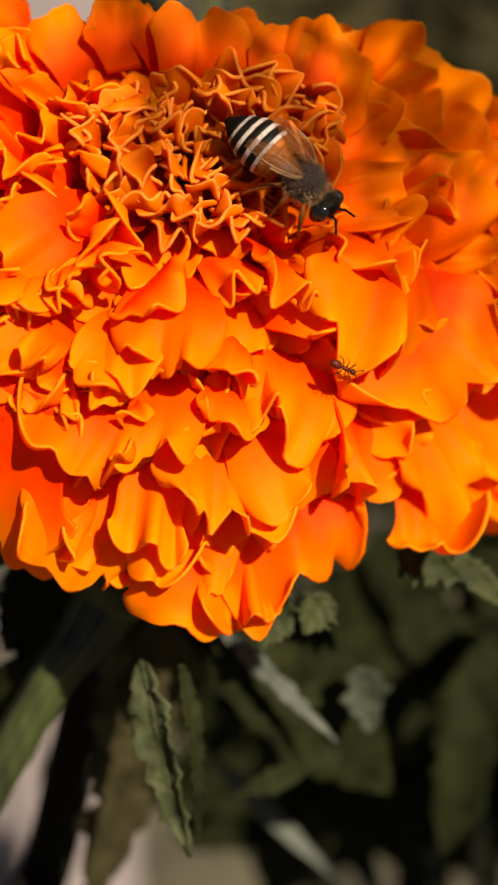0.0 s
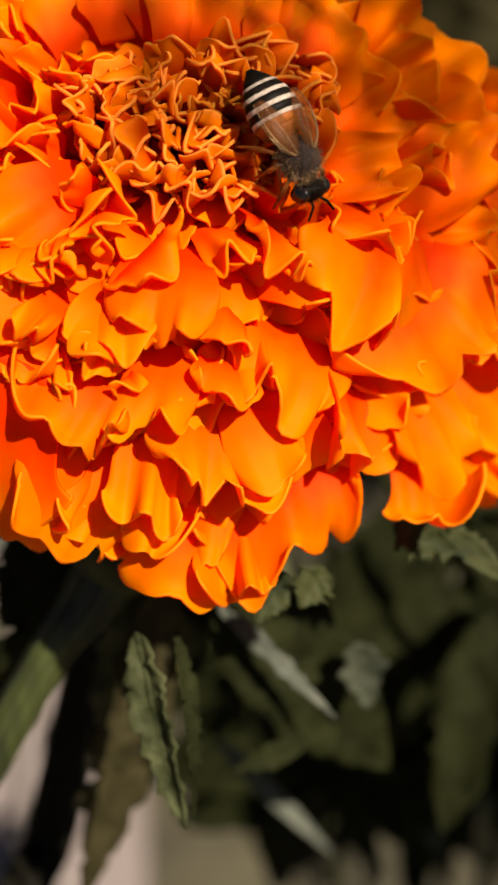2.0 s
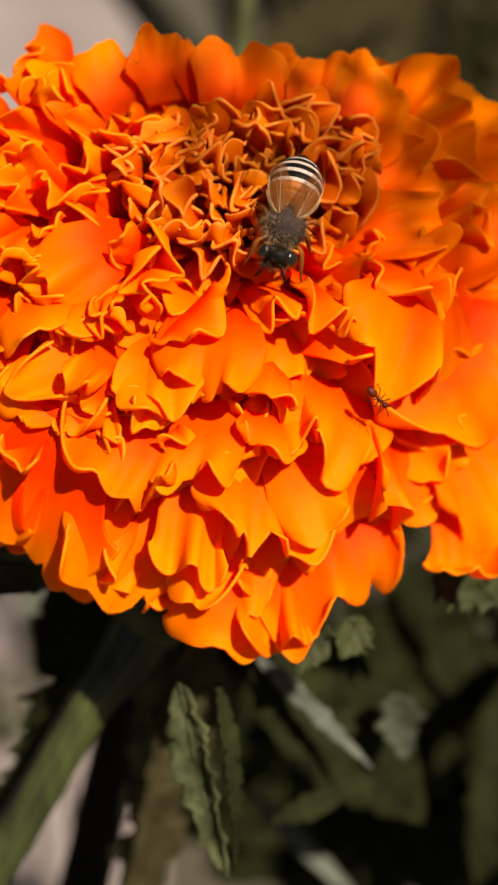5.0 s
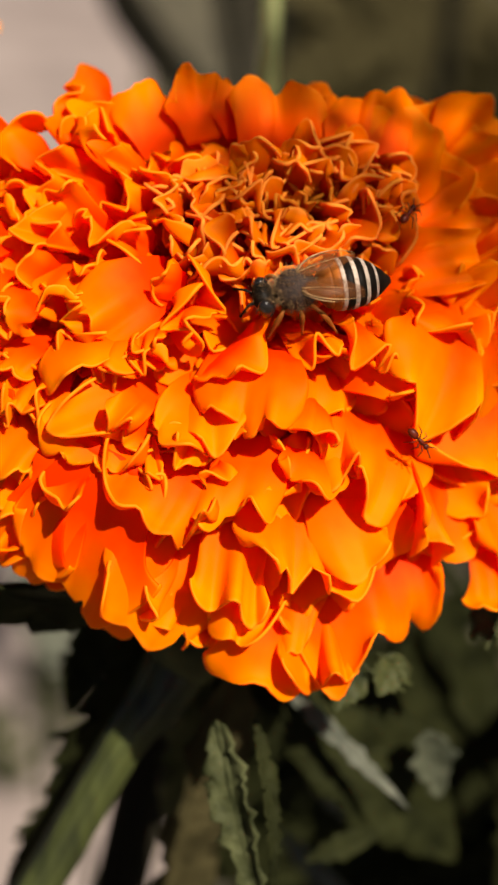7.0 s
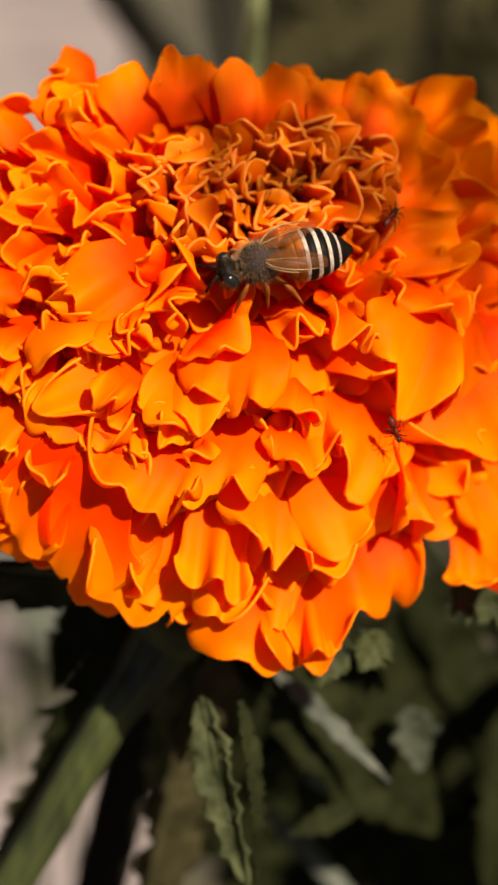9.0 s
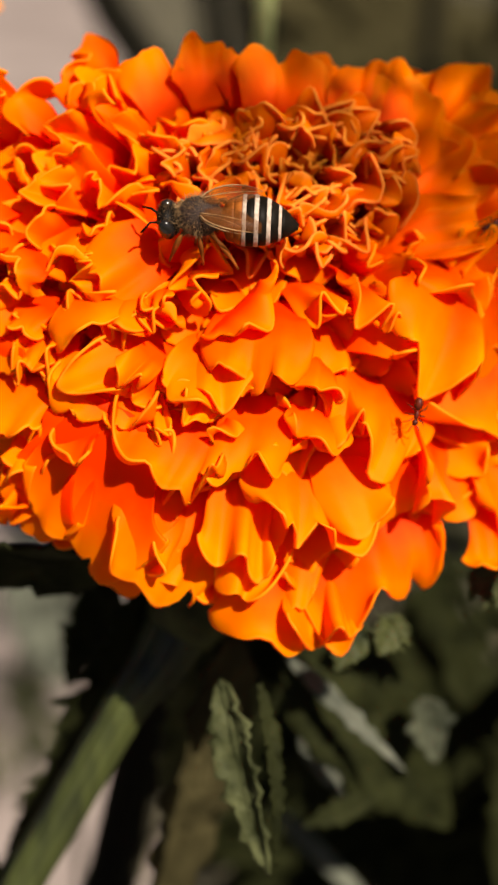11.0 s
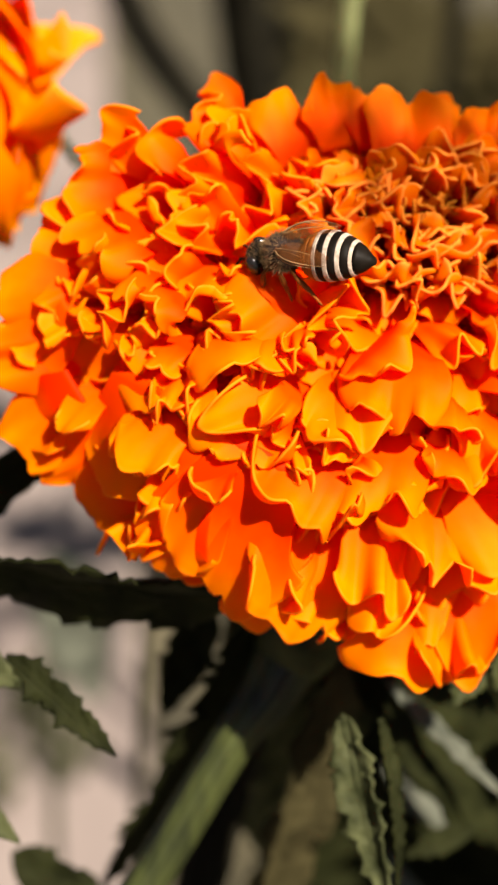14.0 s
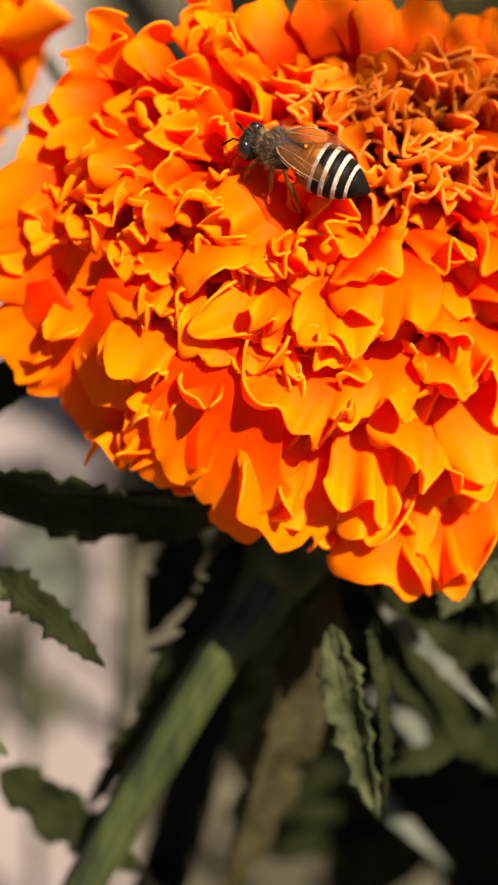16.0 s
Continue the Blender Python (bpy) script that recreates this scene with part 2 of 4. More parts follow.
# ---- petals ----
def petal_grid(rng, length, width, lift, curl, ruffle, freq, cup, roll_tip, nu=25, nv=14, late=2.4, blunt=0.3, foot=0.42):
    """A petal's middle surface, foot at the origin, growing along +y and rising along +z; and the place of its tip's middle."""
    s, v = np.linspace(-1, 1, nu), np.linspace(0, 1, nv)
    ph, ph2, ph3, ph4 = rng.uniform(0, 6.28, 4)
    ang = lift - curl * v**1.4 - roll_tip * np.clip((v - 0.72) / 0.28, 0, 1) ** 2
    step = np.diff(v, prepend=0)
    cy, cz = np.cumsum(np.cos(ang) * step) * length, np.cumsum(np.sin(ang) * step) * length
    half = width * (foot + (1 - foot) * np.sin(np.clip(v * 1.25, 0, 1) * math.pi / 2) ** 1.2)
    S, V = np.meshgrid(s, v)
    edge = -blunt * (1 - np.sqrt(1 - 0.98 * S**2)) + 0.11 * np.sin(S * 4.5 + ph) + 0.05 * np.sin(S * 10 + ph2)
    for _ in range(rng.integers(1, 4)):  # notches in the margin
        at = rng.uniform(-0.75, 0.75)
        edge = edge - rng.uniform(0.06, 0.26) * np.exp(-(((S - at) / rng.uniform(0.06, 0.13)) ** 2))
    edge = edge * width * V**3
    y = cy[:, None] + edge * np.cos(ang)[:, None]
    x = half[:, None] * S * (1 + 0.12 * np.sin(V * 9 + ph3 + 2 * (S > 0)) * np.abs(S)) + width * rng.uniform(-0.25, 0.25) * V**2
    wave = np.sin(S * freq + ph + 0.9 * np.sin(2.2 * S + ph2))
    wave = np.tanh(1.2 * wave) / 0.83  # rounded folds with steeper flanks
    up = ruffle * V**late * wave + cup * S**2 * V
    up = up + ruffle * 0.6 * np.abs(S) ** 2.5 * np.sin(V * freq * 1.5 + ph4 + 1.7 * np.sign(S)) * V
    turn = rng.choice((-1, 1))  # one flank rolls over
    up = up + rng.uniform(-0.35, 0.6) * np.clip((turn * S - 0.25) / 0.75, 0, 1) ** 2 * V**1.5
    up = width * (up + 0.07 * V**4 * np.sin(S * 12 + ph2))
    y = y - np.sin(ang)[:, None] * up
    z = cz[:, None] + edge * np.sin(ang)[:, None] + np.cos(ang)[:, None] * up
    return np.stack([x, y, z], -1), (cy[-1], cz[-1])


HEAP = {}  # petals too crowded to be picked apart, gathered by material


def add_petal(flower, m, grid, mat, thick, name="petal"):
    """Sets a petal with the pose m in the flower's space."""
    verts, faces = shell(grid, thick)
    nv, nu = grid.shape[:2]
    S, V = np.meshgrid(np.linspace(0, 1, nu), np.linspace(0, 1, nv))
    edge = np.clip((np.abs(S * 2 - 1) - 0.86) / 0.14, 0, 1) * V
    uv = np.stack([S, np.maximum(V, edge)], -1).reshape(-1, 2)
    if name == "crowd":
        vs, fs, us = HEAP.setdefault(mat.name, ([], [], []))
        k = len(vs)
        vs += [m @ Vector(p) for p in verts]
        fs += [tuple(i + k for i in q) for q in faces]
        us.append(np.concatenate([uv, uv]))
        return None
    ob = mesh_object(name, verts, faces, mat, flower, uvs=np.concatenate([uv, uv]))
    ob.matrix_local = m
    return ob


def empty_heap(flower):
    for n, (vs, fs, us) in HEAP.items():
        ob = mesh_object("crowded_petals", vs, fs, bpy.data.materials[n], flower, "crowded ruffled petals under the outer ones", np.concatenate(us))
        tagged(ob, kind="stuff")
    HEAP.clear()


def dome_frame(az, pol, radii):
    """Place, outward normal and the way down from the pole, on the flower head's rounded form."""
    a, p = radians(az), radians(pol)
    d = Vector((math.sin(p) * math.cos(a), math.sin(p) * math.sin(a), math.cos(p)))
    full = 1 + 0.16 * math.sin(2 * p) ** 2 * max(0.0, min(1.0, 0.6 + 0.6 * math.sin(a)))  # the far shoulder stands fuller
    place = Vector((d.x * radii[0], d.y * radii[1], d.z * radii[2])) * full
    nrm = Vector((d.x / radii[0], d.y / radii[1], d.z / radii[2])).normalized()
    t = Vector((math.cos(p) * math.cos(a), math.cos(p) * math.sin(a), -math.sin(p)))
    t = (t - nrm * t.dot(nrm)).normalized()
    return place, nrm, t


def set_petal(flower, rng, radii, az, pol, length, width, lift, curl, ruffle=0.3, freq=6.0, cup=0.1, roll=0.0, twist=0.0, raise_=0.0,
              mat=None, roll_tip=0.0, name="petal", late=2.4, blunt=0.3, foot=0.42):
    """A petal whose tip's middle lies over the head's form at az, pol. roll: how far it grows aside of straight out; twist: about its own length."""
    place, nrm, t = dome_frame(az, pol, radii)
    t = Matrix.Rotation(radians(roll), 3, nrm) @ t
    grid, (ty, tz) = petal_grid(rng, length, width, radians(lift), radians(curl), ruffle, freq, cup, radians(roll_tip), late=late, blunt=blunt, foot=foot)
    side = t.cross(nrm)
    m = Matrix((side, t, nrm)).transposed().to_4x4() @ Matrix.Rotation(radians(twist), 4, "Y")
    m.translation = place + nrm * raise_ - m.to_3x3() @ Vector((0, ty, tz))
    return add_petal(flower, m, grid, mat or ORANGE, 0.00024, name)


HEAD = (0.0315, 0.0270, 0.0230)
DISC = (3.9, 20.8)  # the middle of the large bloom, in its front's plan: x and height over 0.45 m, in mm


def front(x, z):
    """How far back the large bloom's front lies, in mm, at x and height z."""
    return -21.608 + 0.08763 * x + 0.37999 * z + 0.013495 * x * x + 0.002696 * x * z + 0.014344 * z * z + 0.00012119 * z**3 + -0.00008328 * x * x * z


def front_point(x, z, deep=0.0):
    """The point on the bloom's front, and the way out of it."""
    fx, fz = (front(x + 0.1, z) - front(x - 0.1, z)) * 5, (front(x, z + 0.1) - front(x, z - 0.1)) * 5
    out = Vector((fx, -1, fz)).normalized()
    return Vector((x, front(x, z), z)) - out * deep, out


FRILL = {  # lobes per mm, depth of the notches, ruffle, lip, bend in degrees, depth of the foot, waist
    "o": (0.30, 0.18, 0.30, 0.24, 68, 0.78, 0.42),
    "r": (0.45, 0.16, 0.66, 0.35, 44, 1.25, 0.60),
    "c": (0.32, 0.14, 0.32, 0.85, 50, 0.80, 0.52),
    "w": (0.36, 0.26, 0.34, 0.20, 46, 0.60, 0.55),
    "b": (0.26, 0.08, 0.22, 0.15, 40, 0.60, 0.45),
    "d": (0.24, 0.10, 0.12, 0.06, 34, 0.10, 0.55),
    "f": (0.34, 0.12, 0.60, 0.45, 40, 0.0, 0.62),
}


def ripple(rng, at, waves):
    """An uneven wave along a margin, about -1 to 1."""
    p = rng.uniform(0, 6.28, 4)
    return 0.62 * np.sin(waves * at + p[0] + 0.9 * np.sin(0.7 * waves * at + p[1])) + 0.24 * np.sin(1.73 * waves * at + p[2]) + 0.05 * np.sin(3.4 * waves * at + p[3])


def frill_grid(rng, length, width, kind, nu=33, nv=19):
    """A fan-shaped petal with a lobed, waved margin: foot at the origin, tip's middle on +y, face to +z."""
    per_mm, depth, ruffle, lip, bend, _, waist = FRILL[kind]
    lobes = max(1.3, min(4.2, per_mm * width * 1000)) * rng.uniform(0.8, 1.25)
    S, V = np.meshgrid(np.sin(np.linspace(-1, 1, nu) * math.pi / 2), 1 - (1 - np.linspace(0, 1, nv)) ** 1.5)
    ph = rng.uniform(0, 6.28, 6)
    ang = radians(bend * rng.uniform(0.5, 1.5)) * (0.5 - V[:, 0]) + radians(rng.normal(0, 6))
    step = np.diff(V[:, 0], prepend=0)
    cy, cz = np.cumsum(np.cos(ang) * step), np.cumsum(np.sin(ang) * step)
    cy, cz = cy / cy[-1] * length, (cz - cz[-1] * V[:, 0]) * length
    half = width / 2 * (waist + (1 - waist) * np.sin(np.clip(V * 1.12, 0, 1) * math.pi / 2) ** 1.15)
    # uneven rounded lobes parted by notches along the tip and the flanks
    W = S + 0.22 * np.sin(2.3 * S + ph[0])
    notch = (1 - np.abs(np.sin(math.pi * lobes * W / 2 + ph[1]))) ** 1.6 * (0.45 + 0.75 * np.sin(1.9 * S + ph[2]) ** 2)
    rim = -0.85 * (1 - np.sqrt(1 - np.abs(S) ** 3)) + 0.34 * ripple(rng, S, 2.4) - depth * 1.5 * notch + 0.05 * ripple(rng, S, 7.0)
    flank = ripple(rng, V + 3 * np.sign(S), 5.5)
    x = half * S * (1 + 0.26 * flank * np.abs(S) ** 2 * V) + width * rng.uniform(-0.16, 0.16) * V**2
    y = cy[:, None] + rim * width * 0.5 * V**3
    waves = math.pi * lobes / 2 * 1.1
    up = ruffle * 1.5 * ripple(rng, W, waves) * V**(4.2 if kind == "o" else 3.0)
    up = up + ruffle * 0.9 * np.abs(S) ** 2.5 * ripple(rng, V + 3 * np.sign(S), 4.0) * V**1.5
    up = up + rng.uniform(-0.22, 0.28) * S**2 * V + 0.012 * np.sin(9 * S + ph[0]) * V
    fold = rng.uniform(-0.5, 0.5)  # a lengthwise crease
    up = up + rng.uniform(-0.16, 0.16) * np.sqrt((S - fold) ** 2 + 0.008) * np.clip(V * 1.3 - 0.15, 0, 1)
    turned = np.clip((V - 0.76) / 0.24, 0, 1) ** 2
    side = 0.45 + 0.55 * np.sin(rng.uniform(1.5, 3.5) * S + ph[4])
    up = up + lip * rng.uniform(0.5, 1.5) * turned * side
    y = y - 0.55 * lip * turned * side * width * 0.5
    z = cz[:, None] + up * width * 0.5
    return np.stack([x, y, z], -1)


def lay_petal(flower, rng, kind, foot, tip, out, width, mat, name="petal", nu=33, nv=19):
    """A petal from foot to tip (mm, over the plan's origin), its face turned to out."""
    d = (tip - foot).normalized()
    face = Matrix.Rotation(radians(rng.normal(0, 20 if kind in "orc" else 8)), 3, d) @ (out - d * out.dot(d)).normalized()
    m = Matrix((d.cross(face), d, face)).transposed().to_4x4()
    m.translation = foot / 1000 + Vector((0, 0, 0.45))
    add_petal(flower, flower.matrix_world.inverted() @ m, frill_grid(rng, (tip - foot).length / 1000, width / 1000, kind, nu, nv), mat, 0.00030 if kind == "f" else 0.00026, name)


def outer_petal(flower, seed, kind, base, tip, width, deep=0.0):
    """One of the petals that show on the bloom's front; base and tip in its plan."""
    rng = np.random.default_rng(seed)
    deep = deep * 1.3 - 0.6 + (0.0 if kind == "b" else rng.normal(-0.2, 0.5))
    t, out = front_point(*tip, deep)
    b, _ = front_point(*base, deep)
    if tip[1] > 19:  # the far side keeps lower
        t = t - (t - b) * 0.14 - out * 0.8
    chord = (t - b).length
    if kind == "d":  # hangs with its tip tucked in
        t = t - out * 2.0
        b = b + out * 0.4
    foot = b - out * (FRILL[kind][5] * rng.uniform(0.7, 1.5) * chord) - out * 1.5 - (t - b) * 0.1
    far = kind == "b" or tip[1] > 19
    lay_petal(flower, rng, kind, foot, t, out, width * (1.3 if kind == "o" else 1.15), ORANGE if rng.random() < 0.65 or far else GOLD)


def set_front_petals(flower):
    """The petals of the front, from the rim upwards."""
    outer_petal(flower, 1, "o", (-6.4, -1.9), (-8.8, -14.2), 9.9, 0)
    outer_petal(flower, 2, "o", (-5.3, -6.2), (-7.1, -15.1), 7.0, 2)
    outer_petal(flower, 3, "o", (1.4, -9.9), (0.9, -18.7), 5.8, 0)
    outer_petal(flower, 4, "r", (7.2, -10.5), (6.2, -18.2), 5.6, 0.3)
    outer_petal(flower, 5, "w", (11.1, -7.6), (12.8, -16.8), 12.8, 0.6)
    outer_petal(flower, 6, "c", (-5.4, 3.0), (-7.6, -4.0), 9.1, 0)
    outer_petal(flower, 7, "o", (5.2, -1.2), (5.3, -8.7), 10.2, 0)
    outer_petal(flower, 8, "o", (7.6, 0.1), (9.4, -7.3), 4.9, 0.3)
    outer_petal(flower, 9, "o", (0.7, 3.5), (-0.5, -1.8), 6.1, 0)
    outer_petal(flower, 10, "r", (-0.5, -1.6), (-2.2, -9.8), 5.3, 0.2)
    outer_petal(flower, 11, "c", (0.4, -6.7), (-1.2, -13.2), 5.6, 0.8)
    outer_petal(flower, 12, "o", (4.8, -7.6), (3.4, -14.5), 7.4, 2)
    outer_petal(flower, 13, "o", (13.7, 3.5), (11.8, -2.2), 9.7, 0)
    outer_petal(flower, 14, "w", (17.6, 0.4), (15.8, -8.6), 9.0, 0)
    outer_petal(flower, 15, "w", (19.3, 11.1), (16.6, 3.3), 13.3, -0.5)
    outer_petal(flower, 16, "o", (1.9, 11.2), (-1.0, 5.0), 7.3, 0)
    outer_petal(flower, 17, "o", (6.2, 10.6), (6.8, 4.5), 7.1, 1.5)
    outer_petal(flower, 18, "r", (6.6, 7.2), (4.8, 4.0), 3.3, 0)
    outer_petal(flower, 19, "o", (5.4, 3.2), (5.2, -0.2), 4.5, 0.2)
    outer_petal(flower, 20, "r", (9.0, 8.0), (7.7, 0.5), 3.8, 0.2)
    outer_petal(flower, 21, "d", (11.0, -0.9), (12.4, -9.0), 7.4, 1.5)
    outer_petal(flower, 22, "d", (-12.1, 1.3), (-17.3, -10.7), 11.5, 0.6)
    outer_petal(flower, 23, "d", (-12.6, -7.5), (-14.6, -15.6), 4.6, 1.2)
    outer_petal(flower, 24, "r", (-19.8, 2.4), (-19.0, -3.5), 4.9, 0)
    outer_petal(flower, 25, "d", (-16.5, 3.8), (-15.4, -2.8), 6.3, 0.6)
    outer_petal(flower, 26, "c", (-14.8, 0.9), (-16.1, -2.4), 3.9, 0.3)
    outer_petal(flower, 27, "r", (-20.1, -0.0), (-21.6, -8.1), 3.5, 0)
    outer_petal(flower, 28, "c", (-8.7, 8.9), (-15.7, 4.4), 4.8, 0)
    outer_petal(flower, 29, "o", (-13.0, 4.7), (-15.5, 1.0), 6.2, 0.2)
    outer_petal(flower, 30, "c", (-10.9, 4.9), (-11.6, 1.7), 4.0, 0)
    outer_petal(flower, 31, "r", (-9.3, 7.7), (-10.6, 5.0), 2.8, -0.3)
    outer_petal(flower, 32, "r", (-9.2, 5.4), (-7.6, 1.4), 1.7, 0)
    outer_petal(flower, 33, "o", (-3.1, 9.2), (-6.7, 3.6), 4.7, 0)
    outer_petal(flower, 34, "r", (-3.3, 5.6), (-5.2, 2.9), 4.2, 0.3)
    outer_petal(flower, 35, "o", (-2.6, 9.2), (-4.0, 4.1), 5.2, 0.8)
    outer_petal(flower, 36, "o", (-14.8, 12.3), (-14.2, 8.0), 5.5, 0)
    outer_petal(flower, 37, "r", (-11.2, 12.7), (-10.8, 8.8), 4.3, 0.2)
    outer_petal(flower, 38, "o", (-20.0, 11.3), (-21.9, 7.1), 4.4, 0)
    outer_petal(flower, 39, "r", (-17.8, 8.7), (-16.8, 4.8), 2.5, 0)
    outer_petal(flower, 40, "r", (-19.7, 7.7), (-20.1, 4.8), 2.4, 0.3)
    outer_petal(flower, 41, "o", (-19.7, 4.6), (-22.2, 0.2), 5.4, 0)
    outer_petal(flower, 42, "c", (-15.4, 17.0), (-18.2, 12.4), 5.1, 0)
    outer_petal(flower, 43, "o", (-7.9, 16.8), (-14.3, 12.9), 5.6, 0.3)
    outer_petal(flower, 44, "r", (-5.7, 15.5), (-2.6, 12.7), 5.7, 0)
    outer_petal(flower, 45, "r", (-10.7, 13.5), (-11.7, 8.9), 3.3, 0)
    outer_petal(flower, 46, "r", (-8.3, 13.2), (-8.3, 10.0), 2.8, 0)
    outer_petal(flower, 47, "c", (-12.4, 20.0), (-19.4, 21.9), 3.8, 0)
    outer_petal(flower, 48, "c", (-10.3, 17.9), (-20.8, 18.3), 3.0, 0.3)
    outer_petal(flower, 49, "o", (-15.1, 19.9), (-23.0, 19.3), 5.6, 1.2)
    outer_petal(flower, 50, "o", (-16.2, 16.4), (-23.3, 16.5), 4.5, 1)
    outer_petal(flower, 51, "c", (-11.6, 24.5), (-18.1, 26.4), 6.2, 0)
    outer_petal(flower, 52, "r", (-12.7, 22.4), (-18.5, 23.5), 4.6, 0)
    outer_petal(flower, 53, "r", (-13.3, 24.1), (-15.6, 27.2), 4.2, 0)
    outer_petal(flower, 54, "c", (-18.6, 23.5), (-22.3, 24.8), 4.2, 0)
    outer_petal(flower, 55, "r", (-19.0, 22.3), (-21.8, 21.2), 2.5, 0)
    outer_petal(flower, 56, "o", (-19.1, 14.4), (-22.6, 12.0), 5.9, 0)
    outer_petal(flower, 57, "o", (-13.8, 26.3), (-19.0, 28.5), 7.4, 0.3)
    outer_petal(flower, 58, "b", (-10.6, 24.9), (-15.7, 27.9), 5.8, 1.2)
    outer_petal(flower, 59, "b", (-8.2, 25.3), (-10.8, 28.9), 4.5, 0)
    outer_petal(flower, 60, "b", (-4.2, 26.7), (-5.9, 29.8), 5.8, 0)
    outer_petal(flower, 61, "b", (-0.8, 26.7), (-2.3, 29.3), 3.9, 0.3)
    outer_petal(flower, 62, "b", (1.1, 23.7), (0.8, 29.4), 3.3, 0)
    outer_petal(flower, 63, "b", (5.0, 24.2), (4.6, 28.5), 4.7, 0)
    outer_petal(flower, 64, "b", (6.9, 22.2), (7.7, 26.7), 5.5, 0.5)
    outer_petal(flower, 65, "b", (10.4, 21.6), (11.8, 27.3), 6.4, 0.8)
    outer_petal(flower, 66, "b", (12.0, 21.3), (15.8, 26.2), 8.0, 0.5)
    outer_petal(flower, 67, "b", (11.9, 19.8), (20.7, 23.6), 8.6, 0.5)
    outer_petal(flower, 68, "b", (12.8, 18.0), (23.4, 20.3), 9.1, 1)
    outer_petal(flower, 69, "o", (11.1, 14.7), (21.7, 14.8), 5.7, 0.3)
    outer_petal(flower, 70, "r", (11.6, 12.0), (15.1, 12.6), 4.5, 0)
    outer_petal(flower, 71, "r", (4.3, 13.5), (6.4, 9.8), 3.3, -0.3)
    outer_petal(flower, 72, "r", (8.6, 13.5), (9.5, 9.5), 4.3, 0)
    outer_petal(flower, 73, "r", (11.1, 11.6), (11.7, 8.0), 2.9, 0)
    outer_petal(flower, 74, "c", (10.0, 8.2), (14.5, 6.6), 2.9, 0)
    outer_petal(flower, 75, "o", (-1.4, 11.1), (0.4, 9.1), 5.7, 0.8)
    outer_petal(flower, 76, "b", (15.0, 19.6), (27.0, 19.4), 12.8, 1)
    outer_petal(flower, 77, "b", (14.1, 21.0), (21.2, 25.6), 9.1, 1.5)
    outer_petal(flower, 78, "r", (16.4, 15.9), (24.9, 16.1), 5.7, 0.3)
    outer_petal(flower, 79, "r", (16.4, 13.4), (21.1, 14.5), 5.5, 0.3)
    outer_petal(flower, 80, "o", (15.9, 13.3), (19.4, 8.5), 7.9, 0)
    outer_petal(flower, 81, "o", (20.5, 12.5), (30.0, 13.0), 6.9, 0.3)
    outer_petal(flower, 82, "o", (21.5, 10.3), (30.5, 8.4), 7.4, 0.6)
    outer_petal(flower, 83, "o", (20.4, 7.3), (24.9, -1.5), 13.2, 0.4)
    outer_petal(flower, 84, "o", (27.0, 4.2), (28.4, -2.9), 8.3, 0.4)
    outer_petal(flower, 85, "o", (24.3, -1.3), (28.6, -12.8), 10.2, 0.6)
    outer_petal(flower, 86, "c", (25.3, -9.4), (24.0, -17.6), 6.4, 0.6)
    outer_petal(flower, 87, "o", (19.4, 2.9), (23.4, -4.9), 6.6, 1)
    outer_petal(flower, 88, "o", (29.5, -0.9), (33.5, -10.8), 8.8, 0.8)
    outer_petal(flower, 89, "r", (27.7, -9.4), (32.3, -17.7), 6.2, 0.6)
    outer_petal(flower, 90, "o", (21.5, 9.5), (24.2, 3.7), 6.0, 0.4)
    outer_petal(flower, 91, "o", (29.4, 11.3), (35.7, 3.9), 11.0, 0.8)
    outer_petal(flower, 92, "o", (27.2, 15.1), (34.4, 13.3), 11.0, 1.5)
    outer_petal(flower, 93, "o", (32.4, 6.1), (38.3, -4.4), 11.3, 1)
    outer_petal(flower, 94, "o", (35.0, -5.9), (37.8, -16.9), 10.5, 1.2)
    outer_petal(flower, 95, "o", (21.8, -4.8), (20.4, -10.1), 6.1, 2.2)
    outer_petal(flower, 96, "o", (-24.7, 22.9), (-29.9, 19.9), 5.6, 0)
    outer_petal(flower, 97, "o", (-22.4, 24.5), (-27.1, 24.9), 4.3, 0)
    outer_petal(flower, 98, "r", (-21.1, 23.8), (-24.3, 25.0), 3.5, 0)
    outer_petal(flower, 99, "o", (-22.3, 19.5), (-31.5, 18.8), 4.8, 1)
    outer_petal(flower, 100, "o", (-27.4, 17.5), (-31.9, 15.9), 3.7, 0.8)
    outer_petal(flower, 101, "o", (-22.0, 18.5), (-27.3, 15.2), 5.9, 0)
    outer_petal(flower, 102, "c", (-20.4, 14.5), (-27.2, 14.5), 3.1, 0.3)
    outer_petal(flower, 103, "c", (-28.1, 14.3), (-31.9, 10.8), 3.1, 0.3)
    outer_petal(flower, 104, "o", (-27.3, 15.5), (-31.8, 12.7), 4.2, 1.2)
    outer_petal(flower, 105, "r", (-27.2, 13.4), (-30.8, 9.1), 3.6, 0.3)
    outer_petal(flower, 106, "o", (-22.4, 14.0), (-25.6, 9.3), 6.8, 0)
    outer_petal(flower, 107, "r", (-19.0, 14.1), (-21.1, 10.9), 2.5, 0)
    outer_petal(flower, 108, "d", (-24.1, 10.2), (-29.8, 5.4), 7.7, 0.6)
    outer_petal(flower, 109, "o", (-22.8, 9.6), (-21.4, 4.8), 5.7, 0.2)
    outer_petal(flower, 110, "d", (-29.6, 10.5), (-34.3, 5.2), 6.9, 0.3)
    outer_petal(flower, 111, "d", (-29.0, 4.7), (-33.5, 0.3), 5.3, 0.4)
    outer_petal(flower, 112, "c", (-26.9, 5.0), (-29.3, 1.4), 3.3, 0.4)
